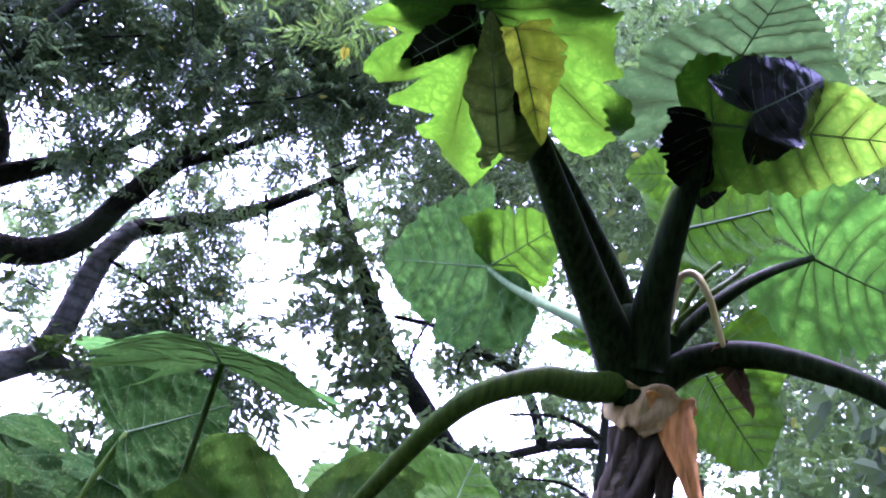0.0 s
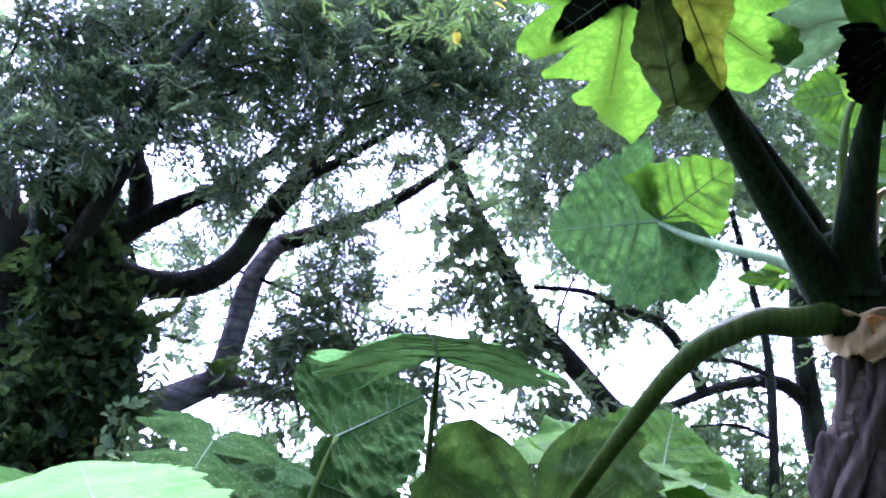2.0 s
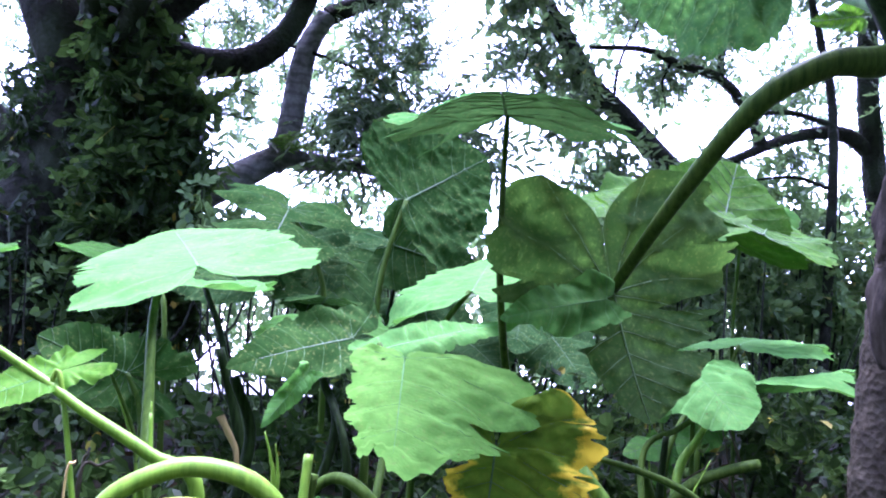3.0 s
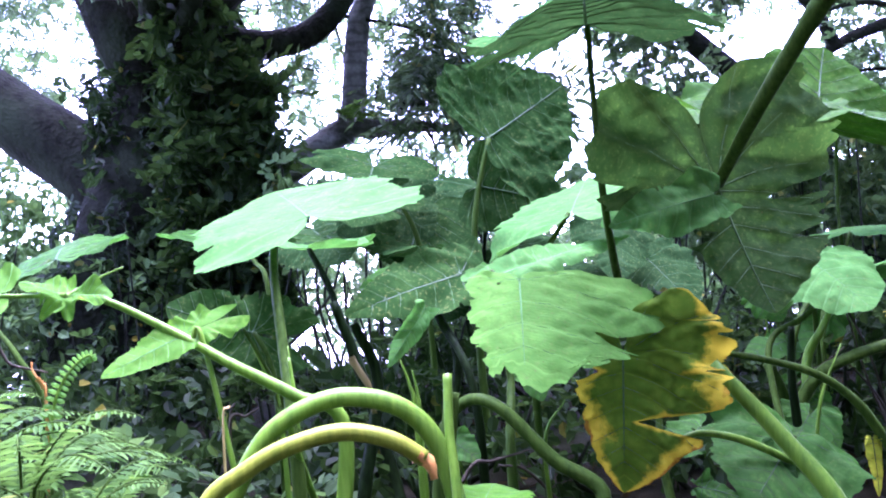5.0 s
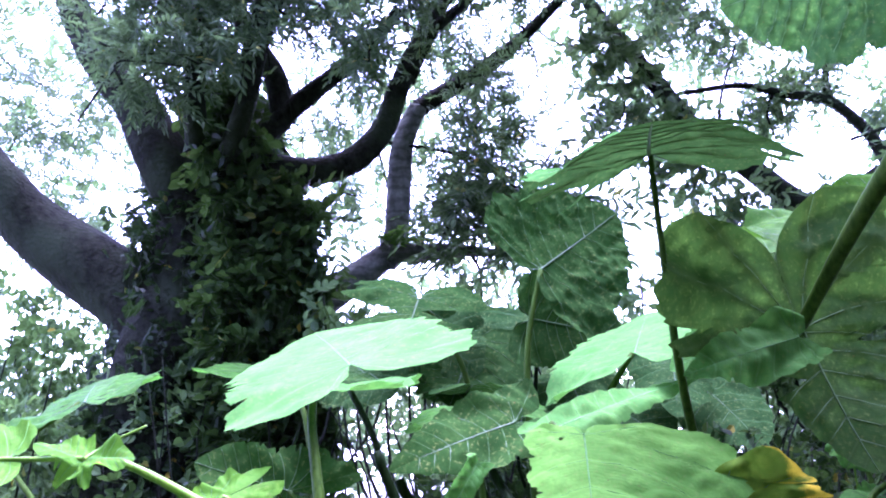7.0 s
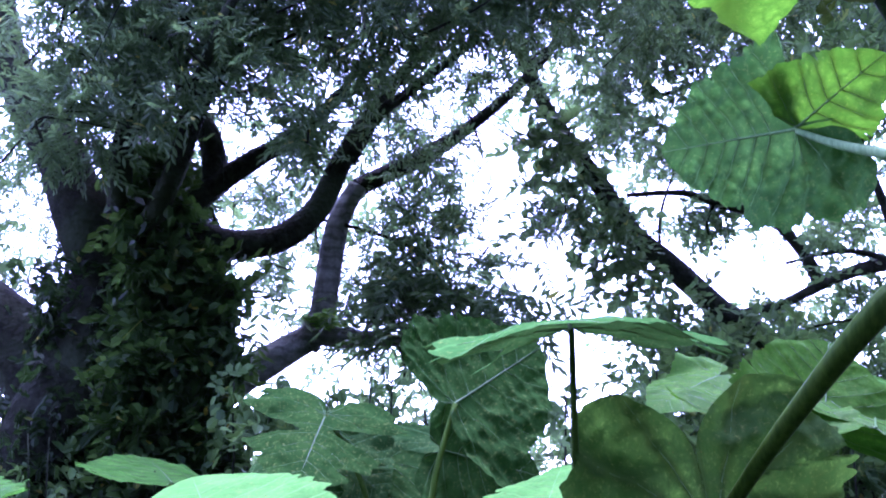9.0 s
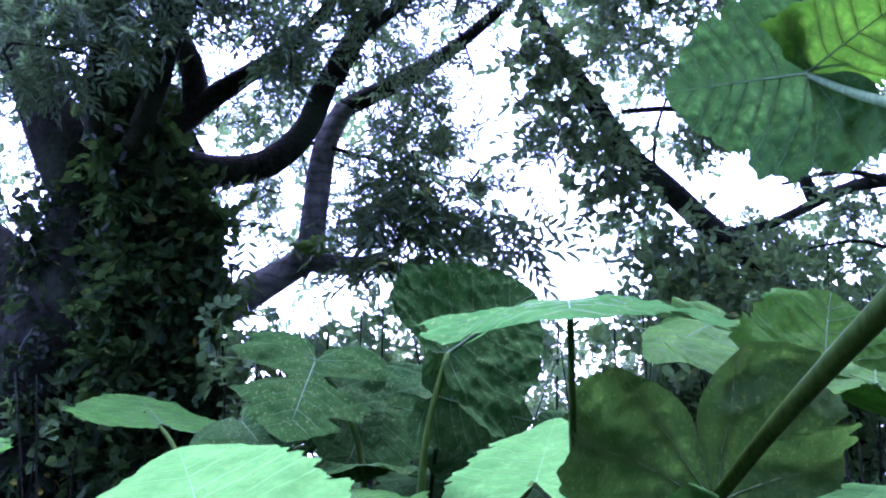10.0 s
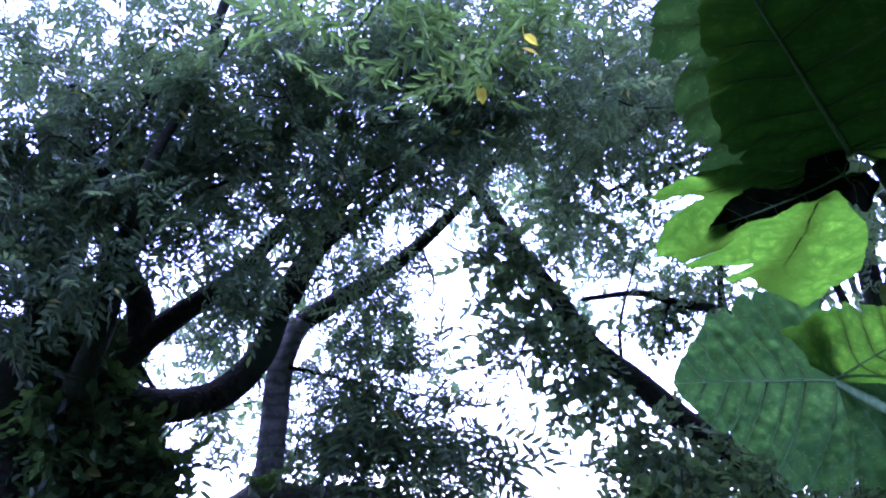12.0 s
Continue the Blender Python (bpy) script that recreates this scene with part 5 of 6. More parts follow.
petiole(plant, [(-0.00, 2.25, 0.29), (0.05, 2.42, 0.51), (0.02, 2.44, 0.82), (0.02, 2.31, 0.785)], 0.02, 0.008, stalk)
leaf(plant, (0.085, 2.30, 0.795), (-0.02, 1.83, 0.40), (-0.05, -0.60, 0.80), 0.68, back=0.10, sinus=0.05, droop=0.08, sides=0.08, ruffle=0.03, pucker=0.008, seed=23, tears=((1, 0.34, 0.48, 0.45), (-1, 0.5, 0.6, 0.2)), mat=leaf_lime_lit, halves=(0.50, 1.25), cut=0.74, veins=6)
plant = taro(0.45, 1.95, "taro shoot with a yellowing brown-edged dying leaf")
petiole(plant, [(0.46, 2.20, 0.20), (0.49, 2.28, 0.34), (0.44, 2.28, 0.50), (0.354, 2.16, 0.545)], 0.016, 0.008, stalk)
leaf(plant, (0.354, 2.15, 0.54), (0.290, 2.06, 0.15), (-0.25, -0.95, 0.15), 0.54, back=0.50, sinus=0.10, droop=0.10, sides=0.06, seed=24, tears=((1, 0.40, 0.60, 0.85), (1, 0.10, 0.16, 0.25), (-1, 0.06, 0.2, 0.5)), mat=leaf_yellow, ruffle=0.07, pucker=0.045, veins=7, halves=(0.55, 1.2), reach=(0.5, 1.0))
plant = taro(0.13, 3.62, "shaded taro with dark hanging puckered leaves")
petiole(plant, [(0.14, 3.60, 0.77), (0.17, 3.58, 1.18), (0.26, 3.57, 1.51)], 0.024, 0.011, stalk)
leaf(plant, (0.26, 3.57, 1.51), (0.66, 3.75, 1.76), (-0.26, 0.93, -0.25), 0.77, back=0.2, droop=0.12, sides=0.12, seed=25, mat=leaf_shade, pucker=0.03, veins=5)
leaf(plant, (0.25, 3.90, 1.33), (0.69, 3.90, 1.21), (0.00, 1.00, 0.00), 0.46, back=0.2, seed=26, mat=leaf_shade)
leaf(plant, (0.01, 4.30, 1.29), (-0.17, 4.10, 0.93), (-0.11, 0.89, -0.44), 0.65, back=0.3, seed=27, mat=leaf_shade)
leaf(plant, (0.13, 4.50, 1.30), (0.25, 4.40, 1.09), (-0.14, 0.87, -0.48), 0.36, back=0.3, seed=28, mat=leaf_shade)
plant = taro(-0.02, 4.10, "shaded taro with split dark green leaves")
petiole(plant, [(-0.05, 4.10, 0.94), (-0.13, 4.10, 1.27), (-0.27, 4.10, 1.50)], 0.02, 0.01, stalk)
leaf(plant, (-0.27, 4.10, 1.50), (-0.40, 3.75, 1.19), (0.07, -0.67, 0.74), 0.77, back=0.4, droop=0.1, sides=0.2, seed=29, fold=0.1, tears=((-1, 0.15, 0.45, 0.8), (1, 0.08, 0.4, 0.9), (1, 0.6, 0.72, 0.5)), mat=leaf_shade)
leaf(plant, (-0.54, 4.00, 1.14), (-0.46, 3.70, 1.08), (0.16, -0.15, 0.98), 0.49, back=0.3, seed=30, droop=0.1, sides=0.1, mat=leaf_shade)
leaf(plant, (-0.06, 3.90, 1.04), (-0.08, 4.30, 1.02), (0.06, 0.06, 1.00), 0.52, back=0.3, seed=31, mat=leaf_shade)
plant = taro(0.15, 4.35, "taro clump with large dark leaves in deep shade")
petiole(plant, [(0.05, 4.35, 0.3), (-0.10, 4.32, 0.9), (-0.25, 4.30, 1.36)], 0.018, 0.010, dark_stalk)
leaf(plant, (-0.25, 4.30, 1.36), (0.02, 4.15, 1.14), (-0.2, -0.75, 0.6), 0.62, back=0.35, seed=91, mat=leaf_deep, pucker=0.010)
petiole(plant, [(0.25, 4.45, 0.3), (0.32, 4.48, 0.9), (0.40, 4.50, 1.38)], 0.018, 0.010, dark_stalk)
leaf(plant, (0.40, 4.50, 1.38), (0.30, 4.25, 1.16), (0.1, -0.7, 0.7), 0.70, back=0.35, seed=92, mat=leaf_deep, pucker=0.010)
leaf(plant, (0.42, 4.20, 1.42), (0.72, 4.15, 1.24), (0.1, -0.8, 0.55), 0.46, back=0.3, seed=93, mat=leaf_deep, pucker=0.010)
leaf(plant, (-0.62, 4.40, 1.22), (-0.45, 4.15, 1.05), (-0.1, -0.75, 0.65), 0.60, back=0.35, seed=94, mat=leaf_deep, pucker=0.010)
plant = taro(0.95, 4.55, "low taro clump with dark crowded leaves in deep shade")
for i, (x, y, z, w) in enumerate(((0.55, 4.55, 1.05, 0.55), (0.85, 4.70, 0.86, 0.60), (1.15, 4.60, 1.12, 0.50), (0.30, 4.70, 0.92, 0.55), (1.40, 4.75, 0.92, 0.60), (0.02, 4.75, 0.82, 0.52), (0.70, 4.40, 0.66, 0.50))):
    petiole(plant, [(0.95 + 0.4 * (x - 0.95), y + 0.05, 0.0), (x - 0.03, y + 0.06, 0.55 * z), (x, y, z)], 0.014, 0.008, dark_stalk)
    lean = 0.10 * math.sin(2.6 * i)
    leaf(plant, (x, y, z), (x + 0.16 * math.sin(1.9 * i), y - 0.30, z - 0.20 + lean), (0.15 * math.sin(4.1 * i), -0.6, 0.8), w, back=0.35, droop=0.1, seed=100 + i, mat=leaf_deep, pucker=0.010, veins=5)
plant = taro(-1.72, 3.40, "taro shoot with one flat grey-green leaf")
petiole(plant, [(-1.75, 3.40, 0.46), (-1.86, 3.40, 0.69), (-1.99, 3.50, 0.90), (-1.76, 3.60, 1.09)], 0.018, 0.01, stalk)
leaf(plant, (-1.74, 3.60, 1.09), (-1.85, 4.10, 1.24), (-0.24, -0.33, 0.91), 0.62, back=0.25, seed=32, droop=0.05, sides=0.05)
plant = taro(-0.82, 4.60, "taro shoot with a long level green leaf by the big tree")
petiole(plant, [(-0.90, 4.60, 0.90), (-0.97, 4.70, 1.08), (-1.07, 4.80, 1.20)], 0.02, 0.01, stalk)
leaf(plant, (-1.05, 4.80, 1.20), (-1.27, 5.30, 1.37), (0.27, -0.22, 0.94), 0.97, back=0.25, seed=33, droop=0.05, sides=0.05)
plant = taro(0.22, 2.92, "taro with pale upturned leaves and green petiole")
petiole(plant, [(0.24, 2.90, 0.71), (0.30, 2.90, 0.88), (0.43, 2.90, 1.06)], 0.018, 0.01, stalk)
leaf(plant, (0.44, 2.90, 1.06), (0.63, 3.30, 1.27), (-0.33, -0.32, 0.89), 0.73, back=0.3, seed=34, droop=0.05, mat=leaf_bright)
leaf(plant, (0.04, 2.50, 0.82), (0.68, 2.90, 0.99), (0.05, -0.47, 0.88), 0.15, back=0.15, seed=35, droop=0.05, mat=leaf_bright)
leaf(plant, (0.83, 2.70, 1.11), (0.47, 2.60, 0.98), (0.11, -0.92, 0.39), 0.26, back=0.15, seed=36, droop=0.05, mat=leaf_bright)
plant = taro(-0.03, 2.60, "crowded taro with dull green lobed leaves")
petiole(plant, [(-0.05, 2.60, 0.43), (-0.12, 2.75, 0.67), (-0.18, 2.80, 0.82)], 0.02, 0.01, dark_stalk)
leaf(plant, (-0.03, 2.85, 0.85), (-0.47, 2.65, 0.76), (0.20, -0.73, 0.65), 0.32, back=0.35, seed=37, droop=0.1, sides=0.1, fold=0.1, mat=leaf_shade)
leaf(plant, (-0.20, 2.60, 0.73), (-0.34, 2.50, 0.55), (0.30, -0.91, 0.28), 0.09, back=0.1, seed=38, mat=leaf_bright)
petiole(plant, [(-0.39, 3.10, 0.32), (-0.52, 3.20, 0.81), (-0.61, 3.30, 1.03)], 0.024, 0.012, dark_stalk)
leaf(plant, (-0.61, 3.30, 1.03), (-0.43, 3.80, 1.04), (-0.06, 0.05, -1.00), 0.50, back=0.3, seed=39, mat=leaf_bright)
leaf(plant, (-0.11, 3.40, 0.92), (-0.13, 3.90, 1.00), (-0.06, -0.14, 0.99), 0.58, back=0.3, seed=40)
plant = taro(-0.62, 1.93, "bright green leaning shoot with small scalloped leaves")
petiole(plant, [(-0.502, 1.95, 0.425), (-0.63, 1.95, 0.529), (-0.805, 1.97, 0.635), (-0.924, 2.00, 0.713), (-1.124, 2.05, 0.826), (-1.237, 2.08, 0.852)], 0.026, 0.008, fresh_stalk)
petiole(plant, [(-1.23, 2.05, 0.85), (-1.36, 2.08, 0.86), (-1.48, 2.10, 0.87)], 0.008, 0.006, fresh_stalk)
petiole(plant, [(-1.23, 2.05, 0.85), (-1.17, 2.10, 0.89), (-1.09, 2.10, 0.92)], 0.005, 0.003, fresh_stalk)
petiole(plant, [(-0.86, 1.985, 0.672), (-0.895, 1.99, 0.700), (-0.928, 2.00, 0.712)], 0.009, 0.006, fresh_stalk)
leaf(plant, (-0.918, 2.00, 0.714), (-1.115, 1.90, 0.630), (0.30, -0.62, 0.72), 0.125, back=0.8, sinus=0.05, droop=0.05, sides=0.05, seed=41, mat=leaf_fresh, veins=5, pucker=0.003, ruffle=0.014)
leaf(plant, (-1.43, 2.10, 0.87), (-1.67, 2.10, 0.86), (0.02, 0.61, -0.79), 0.26, back=0.2, seed=43, mat=leaf_fresh, veins=4, pucker=0.003, ruffle=0.012)
leaf(plant, (-1.24, 2.05, 0.85), (-1.35, 2.05, 0.91), (0.39, -0.51, 0.77), 0.13, back=0.2, seed=44, mat=leaf_fresh)
leaf(plant, (-1.22, 2.05, 0.85), (-1.11, 2.05, 0.85), (0.03, -0.67, 0.74), 0.14, back=0.2, seed=45, mat=leaf_fresh)
plant = taro(-0.71, 2.48, "low taro shoot with one backlit dull leaf")
petiole(plant, [(-0.72, 2.50, 0.45), (-0.74, 2.55, 0.60), (-0.79, 2.60, 0.70)], 0.012, 0.008, stalk)
leaf(plant, (-0.80, 2.62, 0.70), (-1.08, 2.60, 0.80), (-0.15, 0.87, -0.46), 0.30, back=0.75, seed=46, droop=0.1, mat=leaf_shade)
plant = taro(1.25, 2.72, "taro with flat pale leaves under the tall taro")
petiole(plant, [(1.38, 2.80, 0.54), (1.52, 2.90, 0.70), (1.66, 3.00, 0.90)], 0.014, 0.008, stalk)
leaf(plant, (1.66, 3.00, 0.90), (2.08, 3.40, 1.00), (-0.12, -0.13, 0.99), 0.72, back=0.25, seed=47, mat=leaf_bright)
petiole(plant, [(1.13, 2.60, 0.41), (1.28, 2.70, 0.64), (1.56, 2.80, 0.76)], 0.014, 0.008, stalk)
leaf(plant, (1.58, 2.80, 0.75), (2.13, 3.20, 0.79), (-0.16, 0.12, 0.98), 0.78, back=0.25, seed=48, mat=leaf_bright)
leaf(plant, (1.52, 2.90, 1.37), (1.67, 3.10, 1.69), (-0.12, 0.87, -0.49), 0.75, back=0.2, seed=49, mat=leaf_sun)
leaf(plant, (1.25, 2.90, 1.39), (1.45, 3.20, 1.54), (-0.00, 0.46, -0.89), 0.66, back=0.2, seed=50, mat=leaf_sun)
leaf(plant, (1.65, 2.80, 1.36), (1.92, 3.20, 1.46), (-0.24, 0.39, -0.89), 0.59, back=0.2, seed=51, mat=leaf_sun)
petiole(plant, [(1.45, 3.20, 0.3), (1.40, 3.38, 1.0), (1.38, 3.42, 1.60)], 0.014, 0.008, stalk)
leaf(plant, (1.38, 3.42, 1.62), (1.02, 3.30, 1.50), (-0.1, -0.45, 0.9), 0.50, back=0.35, seed=95, mat=leaf_sun, pucker=0.008)
petiole(plant, [(1.75, 3.20, 0.3), (1.85, 3.38, 1.0), (1.92, 3.40, 1.60)], 0.014, 0.008, stalk)
leaf(plant, (1.92, 3.40, 1.62), (1.72, 3.20, 1.40), (0.1, -0.6, 0.8), 0.62, back=0.35, seed=96, mat=leaf_plain, pucker=0.008)
petiole(plant, [(1.29, 2.70, 0.24), (1.27, 2.66, 0.54), (1.25, 2.60, 0.78)], 0.013, 0.008, stalk)
petiole(plant, [(1.16, 2.40, -0.08), (1.04, 2.30, 0.11), (0.92, 2.25, 0.22)], 0.012, 0.008, stalk)
leaf(plant, (1.25, 2.60, 0.78), (1.35, 2.40, 0.62), (-0.01, -0.63, 0.78), 0.55, back=0.2, seed=82, mat=leaf_bright, veins=5)
leaf(plant, (0.92, 2.25, 0.22), (0.65, 2.00, 0.09), (0.20, -0.61, 0.77), 0.50, back=0.25, seed=83, mat=leaf_plain, droop=0.08)
plant = taro(-0.30, 1.75, "old taro clump with thick arching leafless petioles and a cut stump")
petiole(plant, [(-0.88, 1.75, -0.03), (-0.84, 1.75, 0.16), (-0.784, 1.75, 0.302), (-0.692, 1.75, 0.450), (-0.563, 1.75, 0.520), (-0.452, 1.75, 0.524), (-0.342, 1.75, 0.480), (-0.272, 1.75, 0.386), (-0.23, 1.75, 0.20), (-0.21, 1.75, -0.03)], 0.022, 0.026, fresh_stalk)
stem("dry_tip", plant, [(-0.335, 1.60, 0.394), (-0.318, 1.60, 0.380), (-0.305, 1.60, 0.360), (-0.300, 1.60, 0.335)], 0.021, 0.008, husk_orange, "dry orange cut end", lump=0.15)
petiole(plant, [(-0.90, 1.55, -0.03), (-0.87, 1.58, 0.20), (-0.813, 1.60, 0.337), (-0.734, 1.60, 0.394), (-0.642, 1.60, 0.439), (-0.511, 1.60, 0.464), (-0.396, 1.60, 0.436), (-0.319, 1.60, 0.384)], 0.023, 0.021, ripe_stalk)
petiole(plant, [(-0.27, 1.80, 0.25), (-0.24, 1.80, 0.39), (-0.22, 1.80, 0.51)], 0.026, 0.02, stalk)
petiole(plant, [(-0.24, 1.70, 0.23), (-0.24, 1.75, 0.42), (-0.23, 1.78, 0.56)], 0.014, 0.012, fresh_stalk)
petiole(plant, [(0.18, 1.90, 0.17), (0.06, 1.95, 0.29), (-0.06, 2.00, 0.43), (-0.14, 2.05, 0.46), (-0.21, 2.08, 0.40), (-0.27, 2.10, 0.27)], 0.026, 0.014, stalk)
plant = taro(0.86, 1.95, "tangle of thick green taro petioles under the yellow leaf")
petiole(plant, [(0.85, 1.90, 0.09), (0.75, 2.00, 0.28), (0.61, 2.10, 0.49)], 0.034, 0.022, fresh_stalk)
petiole(plant, [(1.28, 2.18, 0.02), (1.203, 2.2, 0.184), (1.122, 2.2, 0.314), (1.004, 2.2, 0.412), (0.845, 2.2, 0.474), (0.676, 2.2, 0.518)], 0.026, 0.010, stalk)
petiole(plant, [(0.922, 2.15, 0.127), (0.855, 2.15, 0.167), (0.703, 2.15, 0.246), (0.575, 2.15, 0.28), (0.494, 2.15, 0.261)], 0.016, 0.010, fresh_stalk)
petiole(plant, [(0.992, 2.5, 0.465), (1.134, 2.5, 0.584), (1.302, 2.5, 0.678)], 0.013, 0.010, stalk)
petiole(plant, [(1.154, 2.55, 0.384), (1.23, 2.55, 0.536), (1.314, 2.55, 0.658)], 0.026, 0.010, fresh_stalk)
petiole(plant, [(1.05, 2.45, 0.239), (1.143, 2.45, 0.382), (1.273, 2.45, 0.437), (1.422, 2.45, 0.47)], 0.024, 0.020, stalk)
petiole(plant, [(1.027, 2.4, -0.016), (1.019, 2.4, 0.248), (1.017, 2.4, 0.397), (1.035, 2.4, 0.564)], 0.020, 0.011, dark_stalk)
petiole(plant, [(1.07, 2.55, 0.167), (1.056, 2.55, 0.305), (1.013, 2.55, 0.432)], 0.030, 0.022, stalk)
leaf(plant, (1.096, 2.45, 0.282), (1.156, 2.38, 0.140), (-0.1, -0.85, 0.5), 0.19, back=0.15, seed=131, mat=leaf_plain, veins=6, ruffle=0.03, pucker=0.010)
leaf(plant, (0.783, 2.18, 0.184), (0.840, 2.10, 0.080), (-0.2, -0.8, 0.55), 0.12, back=0.3, seed=132, mat=leaf_mid, veins=4, ruffle=0.02)
leaf(plant, (0.537, 2.08, 0.132), (0.660, 2.04, 0.100), (0.1, -0.6, 0.8), 0.10, back=0.3, seed=133, mat=leaf_plain, veins=4, ruffle=0.02)
leaf(plant, (1.159, 2.2, 0.193), (1.149, 2.17, 0.020), (-0.2, -0.95, 0.2), 0.05, back=0.1, seed=134, mat=leaf_gold, veins=3, ruffle=0.01)
plant = taro(-0.45, 2.55, "dark crossing taro petioles in deep shade")
petiole(plant, [(-0.69, 2.20, 0.47), (-0.71, 2.20, 0.57), (-0.78, 2.20, 0.72)], 0.008, 0.005, stalk)
petiole(plant, [(-0.64, 1.95, 0.41), (-0.63, 1.97, 0.50), (-0.64, 2.00, 0.63)], 0.014, 0.004, fresh_stalk)
petiole(plant, [(-0.33, 2.90, 0.03), (-0.43, 3.00, 0.49), (-0.52, 3.00, 0.79)], 0.035, 0.02, dark_stalk)
petiole(plant, [(-0.09, 2.70, 0.49), (-0.13, 2.75, 0.68), (-0.16, 2.80, 0.75)], 0.02, 0.014, dark_stalk)
petiole(plant, [(-0.46, 2.60, 0.11), (-0.38, 2.70, 0.48), (-0.45, 2.70, 0.70)], 0.03, 0.018, dark_stalk)
plant = taro(1.05, 2.75, "low seedlings with small mid-green leaves between the petioles")
for i, (at, tip, wide) in enumerate((((0.717, 2.5, 0.24), (0.564, 2.44, 0.175), 0.2),
                                 ((0.903, 2.6, 0.225), (0.962, 2.54, 0.146), 0.2),
                                 ((1.065, 2.4, 0.261), (0.957, 2.34, 0.172), 0.22),
                                 ((1.32, 3.0, 0.469), (1.12, 2.94, 0.449), 0.18),
                                 ((1.447, 2.9, 0.565), (1.321, 2.84, 0.448), 0.2),
                                 ((1.348, 3.2, 0.658), (1.399, 3.14, 0.554), 0.2),
                                 ((1.408, 3.1, 0.317), (1.482, 3.04, 0.242), 0.2),
                                 ((0.214, 2.9, 0.476), (0.248, 2.84, 0.348), 0.16),
                                 ((-0.161, 2.4, 0.294), (-0.087, 2.34, 0.24), 0.13))):
    petiole(plant, [(at[0] + 0.06, at[1] + 0.1, -0.02), (at[0] + 0.04, at[1] + 0.08, 0.5 * at[2]), at], 0.006, 0.004, fresh_stalk)
    leaf(plant, at, tip, (0.3 * math.sin(2.2 * i), -0.55, 0.8), wide, back=0.4, seed=120 + i, mat=leaf_plain, veins=4, ruffle=0.02, pucker=0.004)
plant = taro(-0.28, 1.62, "low bright green taro seedling between the arching petioles")
petiole(plant, [(-0.20, 1.68, 0.19), (-0.18, 1.70, 0.23), (-0.17, 1.72, 0.25)], 0.008, 0.005, fresh_stalk)
leaf(plant, (-0.17, 1.72, 0.25), (-0.11, 1.90, 0.27), (0.11, -0.12, 0.99), 0.25, back=0.25, seed=84, mat=leaf_fresh, veins=4, ruffle=0.012, pucker=0.003)


# ---- fallen leaves on the soil
bits = spray_template(0, 0.02, 0.11, 0.05)
lr = np.random.default_rng(11)
floor_spots = np.stack((lr.uniform(-5, 5.5, 6000), lr.uniform(-5, 8, 6000), lr.uniform(0.0, 0.06, 6000)), 1)
litter = thing("leaf_litter", 0.5, 3, 0, "scattered brown fallen leaves on dark soil", "leaf litter")
scatter("dead_leaves", litter, bits, floor_spots, litter_mat, lr, lean=0.3)
tagged(litter, kind="stuff")

# ---- ferns
def fern(x, y, z, fronds, reach, label, seed, leafy=0.2, root=0.0):
    base = thing("fern", x, y, 0, label, "fern", "ferns")
    r = np.random.default_rng(seed)
    for i in range(fronds):
        az = r.uniform(0, 6.28)
        lift = r.uniform(0.6, 1.25)
        ln = reach * r.uniform(0.75, 1.15)
        vs, fs = [], []
        tips = []
        for j in range(25):
            t = j / 24
            rr = ln * t * math.cos(lift * (1 - 0.2 * t))
            zz = root + z * 0.4 * min(1.0, 6.0 * t) + ln * (t * math.sin(lift) * 1.25 - 0.75 * t * t)
            tips.append((math.cos(az) * rr, math.sin(az) * rr, max(0.02, zz)))
        tips = np.array(tips)
        sidev = np.array((-math.sin(az), math.cos(az), 0))
        for j in range(3, 25):
            t = j / 24
            pl = ln * leafy * math.sin(math.pi * min(1, 0.15 + t * 0.83)) ** 0.8
            ahead = tips[j] - tips[j - 1]
            ahead /= np.linalg.norm(ahead)
            for s in (-1, 1):
                dr = sidev * s + ahead * r.uniform(0.25, 0.6) + np.array((0, 0, -r.uniform(0.0, 0.3)))
                dr /= np.linalg.norm(dr)
                up = np.cross(dr, ahead) * s
                w = pl * 0.075 * r.uniform(0.7, 1.3) + 0.0012
                b = len(vs)
                c = tips[j]
                sag = np.array((0, 0, -pl * r.uniform(0.1, 0.3)))
                vs.extend((c, c + dr * pl * 0.35 + ahead * w + up * w * 0.4, c + dr * pl * 0.75 + ahead * w * 0.8 + up * w * 0.3 + sag * 0.5, c + dr * pl + sag))
                vs.extend((c + dr * pl * 0.35 - ahead * w + up * w * 0.4, c + dr * pl * 0.75 - ahead * w * 0.8 + up * w * 0.3 + sag * 0.5))
                fs.append((b, b + 1, b + 2, b + 3))
                fs.append((b, b + 3, b + 5, b + 4))
        tagged(part("frond", mesh_of("frond", vs, fs, leaf_fern, smooth=False), base), kind="stuff")
        v, f = tube(tips, 0.004, 0.0015, sides=5, steps=1)
        part("rachis", mesh_of("rachis", v, f, stalk), base)


fern(-1.25, 1.55, 0.1, 6, 0.36, "dark green feathery fern on the ground", 6)
fern(-0.95, 2.1, 0.1, 6, 0.34, "small feathery fern in shade", 7)
fern(-1.6, 2.0, 0.2, 7, 0.48, "dark green feathery fern in shade", 8)
fern(-1.3, 2.5, 0.2, 7, 0.46, "feathery fern in shade", 9)
fern(-1.75, 2.4, 0.2, 7, 0.5, "dark green feathery fern in shade", 2)
fern(-1.05, 1.75, 0.05, 8, 0.28, "low dark green fern on the ground", 11)
fern(-1.45, 1.7, 0.1, 8, 0.3, "low dark green fern on the ground", 12)
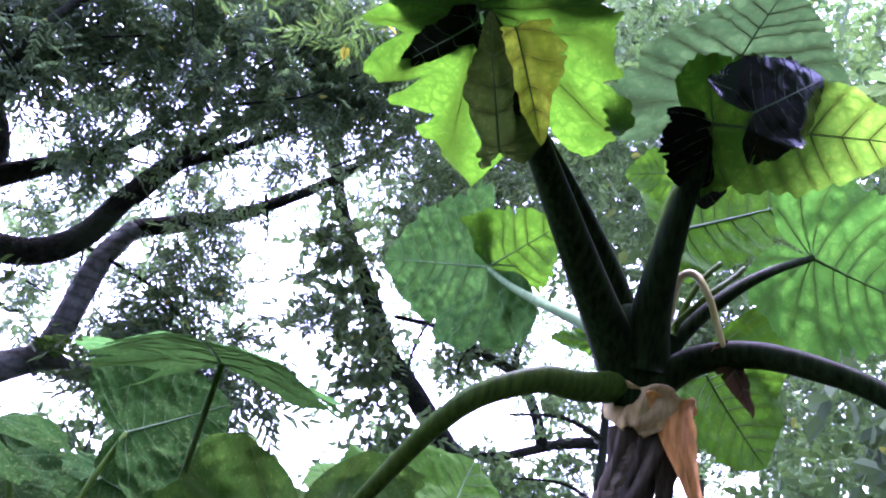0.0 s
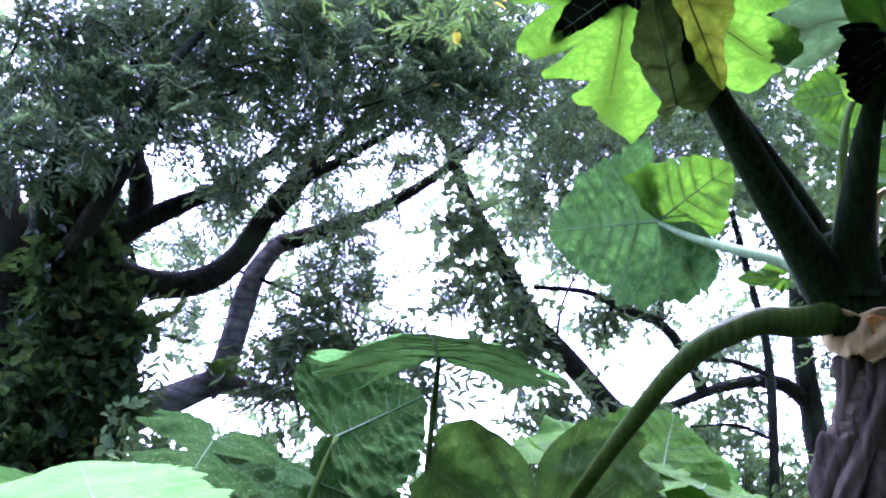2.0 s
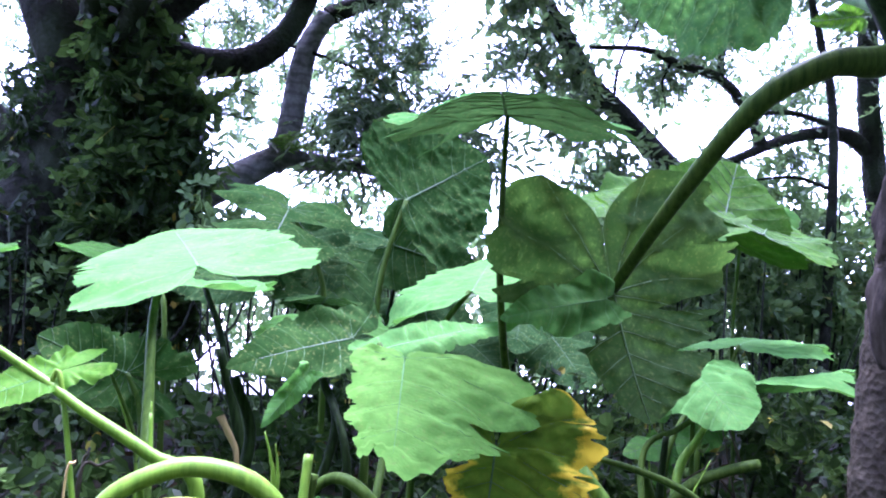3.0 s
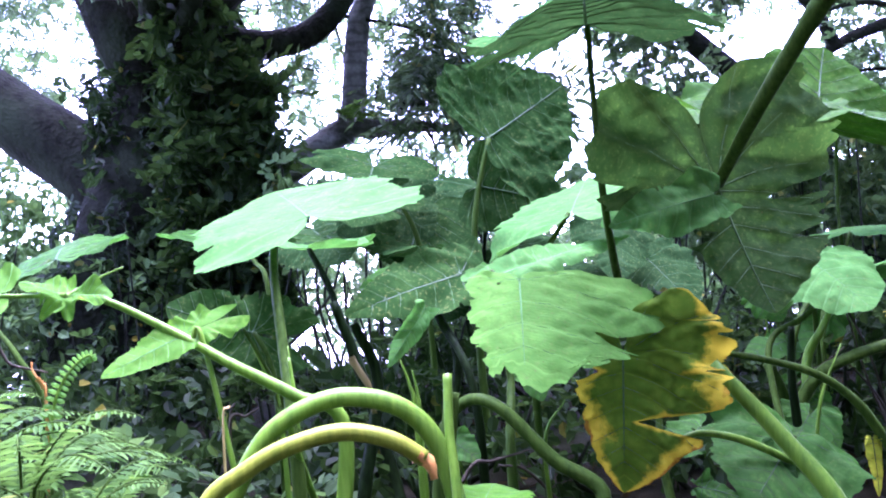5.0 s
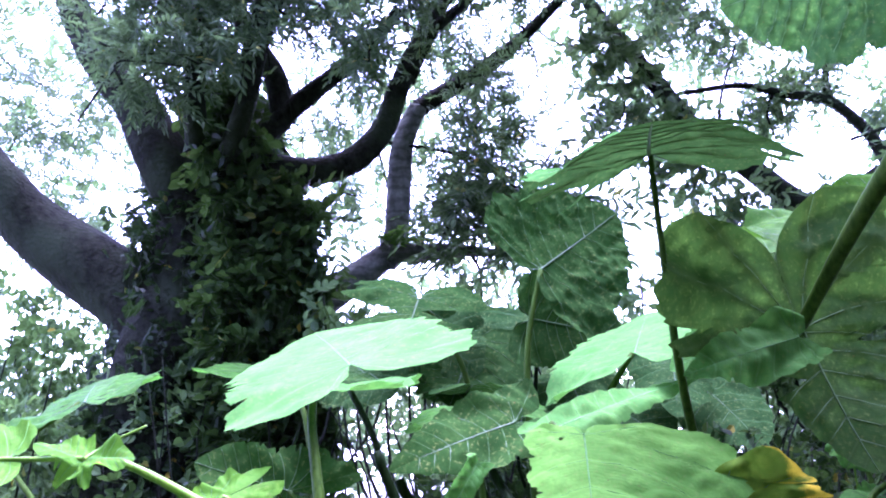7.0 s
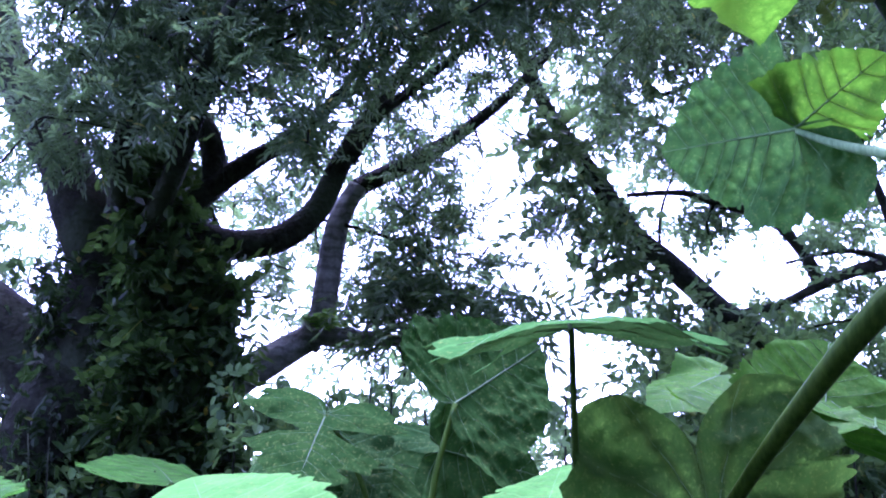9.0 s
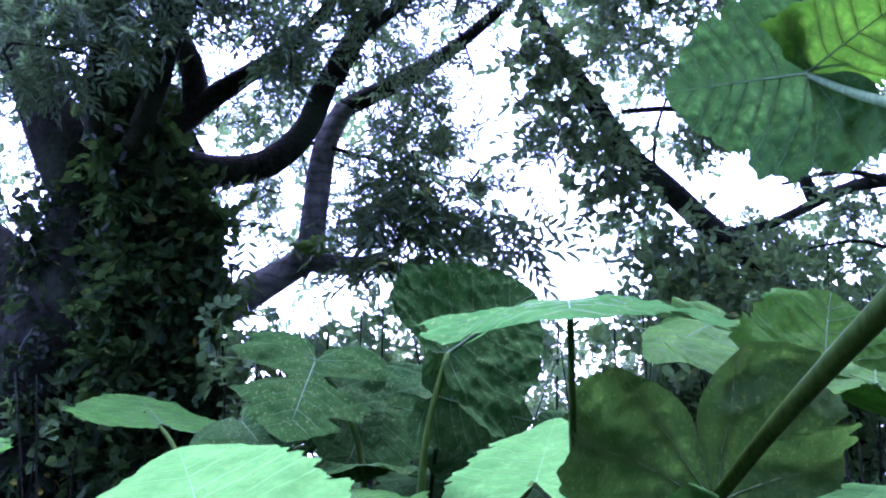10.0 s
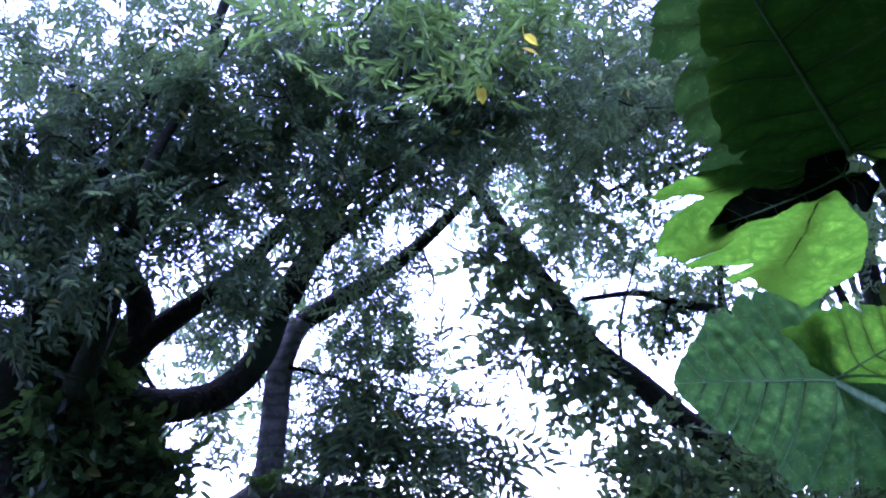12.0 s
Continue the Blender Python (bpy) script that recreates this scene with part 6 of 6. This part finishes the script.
fern(-0.75, 1.75, 0.05, 7, 0.22, "low dark green fern on the ground", 13)
fern(-1.2, 2.05, 0.1, 8, 0.33, "low dark green fern on the ground", 14)
fern(-1.5, 1.85, 0.4, 9, 0.7, "pale green fern with narrow fronds", 21, 0.14)
fern(-1.28, 1.72, 0.25, 9, 0.6, "pale green fern with narrow fronds", 22, 0.15)
fern(-1.7, 2.0, 0.5, 8, 0.75, "tall green fern with narrow fronds", 23, 0.14)
fern(-1.05, 1.6, 0.15, 8, 0.45, "low green fern with narrow fronds", 24, 0.16)
fern(-2.0, 3.0, 0.3, 7, 0.6, "feathery fern in shade", 4)
fern(-0.27, 6.98, 0.0, 10, 0.34, "small fern growing on the fork of the pale limb", 31, 0.26, root=2.38)
fern(-1.22, 1.62, 0.85, 15, 0.5, "bright green fern with narrow fronds", 32, 0.12)
fern(-1.42, 1.78, 0.95, 15, 0.55, "bright green fern with narrow fronds", 33, 0.12)
fern(-1.10, 1.55, 0.62, 14, 0.42, "bright green fern with narrow fronds", 34, 0.12)

# a young fern that unrolls, with small paired leaflets
shoot = thing("fern_shoot", -1.26, 1.90, 0, "young upright fern shoot with tiny paired leaflets", "fern")
rach = [(-1.26, 1.90, -0.02), (-1.25, 1.90, 0.25), (-1.245, 1.90, 0.45), (-1.235, 1.90, 0.55), (-1.209, 1.90, 0.618), (-1.171, 1.90, 0.665), (-1.138, 1.90, 0.683), (-1.130, 1.90, 0.668)]
stem("rachis", shoot, rach, 0.006, 0.003, fresh_stalk, sides=6)
line = curve_through(rach, 8)
for i in range(17, len(line) - 1, 2):
    p, ahead = line[i], line[i + 1] - line[i - 1]
    ahead = ahead / np.linalg.norm(ahead)
    for s in (-1, 1):
        side = np.cross(ahead, (0, 1, 0)) * s
        w = 0.030 * (1 - 0.55 * (i - 17) / (len(line) - 17))
        q = p - np.array(shoot.location)
        rim = [q + side * w * (0.5 - 0.5 * math.cos(a)) + ahead * w * 0.26 * math.sin(a) + np.array((0, -0.006 * math.sin(a / 2), 0)) for a in np.linspace(0, 2 * math.pi, 8)[:-1]]
        vs = rim + [np.mean(rim, axis=0) + np.array((0, -0.006, 0))]
        fs = [(7, k, (k + 1) % 7, (k + 1) % 7) for k in range(7)]
        me = bpy.data.meshes.new("pinna")
        me.from_pydata([tuple(v) for v in vs], [], [f[:3] for f in fs])
        me.materials.append(leaf_shoot)
        part("pinna", me, shoot)


# ---- dead twigs, grass blades and hanging vines
def loose_stem(name, points, r0, r1, material, label, category, group=""):
    x, y, z = points[0]
    owner = thing(name, x, y, z, label, category, group)
    stem(name + "_stalk", owner, points, r0, r1, material, sides=6, steps=6, lump=0.08)
    return owner


for pts in ([(-0.30, 2.0, 0.03), (-0.17, 2.0, 0.27), (-0.10, 2.0, 0.29), (0.01, 2.0, 0.31)], [(-1.54, 2.2, 0.02), (-1.50, 2.2, 0.70), (-1.44, 2.2, 0.67), (-1.34, 2.2, 0.64)],
            [(-0.86, 2.2, 0.02), (-0.84, 2.2, 0.43), (-0.79, 2.2, 0.46), (-0.75, 2.2, 0.48)], [(-0.86, 2.22, 0.02), (-0.84, 2.22, 0.43), (-0.82, 2.2, 0.50)],
            [(0.2, 2.3, 0.02), (0.05, 2.25, 0.2), (-0.05, 2.2, 0.24)], [(0.9, 2.5, 0.02), (1.1, 2.6, 0.3), (1.4, 2.7, 0.45)],
            [(1.52, 2.6, 0.0), (1.467, 2.6, 0.181), (1.417, 2.6, 0.326), (1.362, 2.6, 0.584)], [(1.60, 2.7, 0.0), (1.50, 2.68, 0.25), (1.36, 2.66, 0.42)], [(1.70, 2.9, 0.0), (1.62, 2.9, 0.40), (1.48, 2.88, 0.70)]):
    loose_stem("dead_twig", pts, 0.007, 0.003, husk_brown, "thin dead brown twig among the stems", "twig", "dead twigs")
for pts in ([(-0.68, 2.2, 0.0), (-0.69, 2.20, 0.47), (-0.72, 2.20, 0.57), (-0.78, 2.20, 0.72)], [(-0.31, 1.9, 0.0), (-0.31, 1.90, 0.44), (-0.32, 1.90, 0.53), (-0.34, 1.90, 0.60)],
            [(-0.30, 1.92, 0.0), (-0.30, 1.90, 0.43), (-0.30, 1.90, 0.50), (-0.31, 1.90, 0.57)], [(-0.62, 2.0, 0.0), (-0.63, 2.0, 0.45), (-0.63, 2.0, 0.53), (-0.64, 2.0, 0.66)],
            [(0.1, 2.2, 0.0), (0.1, 2.2, 0.3), (0.16, 2.15, 0.42)], [(1.0, 2.3, 0.0), (1.05, 2.3, 0.3), (1.15, 2.3, 0.5)]):
    loose_stem("grass_blade", pts, 0.010, 0.002, fresh_stalk, "bright green upright blade beside the petioles", "grass", "grass blades")
loose_stem("dead_twig", [(-1.27, 1.9, 0.0), (-1.25, 1.90, 0.56), (-1.26, 1.90, 0.62), (-1.28, 1.90, 0.66), (-1.28, 1.90, 0.68)], 0.004, 0.002, husk_orange, "thin reddish dry twig beside the fern shoot", "twig", "dead twigs")
stem("dead_leaf", shoot, [(-1.262, 1.88, 0.638), (-1.254, 1.88, 0.626), (-1.250, 1.88, 0.610)], 0.009, 0.004, husk_orange, "small orange dead leaf caught on the fern", squash=0.3, lump=0.2)
loose_stem("dead_twig", [(-0.80, 1.8, 0.0), (-0.80, 1.80, 0.47), (-0.78, 1.80, 0.53)], 0.004, 0.003, husk_tan, "pale forked dry twig on the ground", "twig", "dead twigs")
stem("dry_sheath", plant, [(-0.47, 2.3, 0.60), (-0.45, 2.30, 0.56), (-0.42, 2.30, 0.50), (-0.41, 2.30, 0.42)], 0.014, 0.008, husk_tan, "dry tan petiole tip", squash=0.4, lump=0.1)
for i in range(7):
    x = -1.9 + 0.16 * i + 0.07 * math.sin(i * 5.1)
    z = 3.4 + 0.9 * math.sin(i * 2.2) ** 2
    y = 6.7 + 0.3 * math.sin(i * 3.3)
    stem("vine", tree, [(x, y, z + 0.9), (x + 0.04, y, z + 0.3), (x - 0.03, y + 0.02, z - 0.3), (x + 0.02, y, z - 0.9)], 0.006, 0.004, bark, sides=5)
# thin upright stems in the thicket
sr = np.random.default_rng(21)
thicket = thing("thicket", 0.4, 5.6, 0, "thicket of thin dark upright stems", "thicket")
for i in range(60):
    x, y, h = sr.uniform(-3.2, 4.2), sr.uniform(4.4, 7.2), sr.uniform(0.8, 1.9)
    stem("thin_stem", thicket, [(x, y, -0.02), (x + sr.normal(0, 0.06), y, h * 0.5), (x + sr.normal(0, 0.18), y, h)], 0.012, 0.004, bark, sides=5, steps=4)
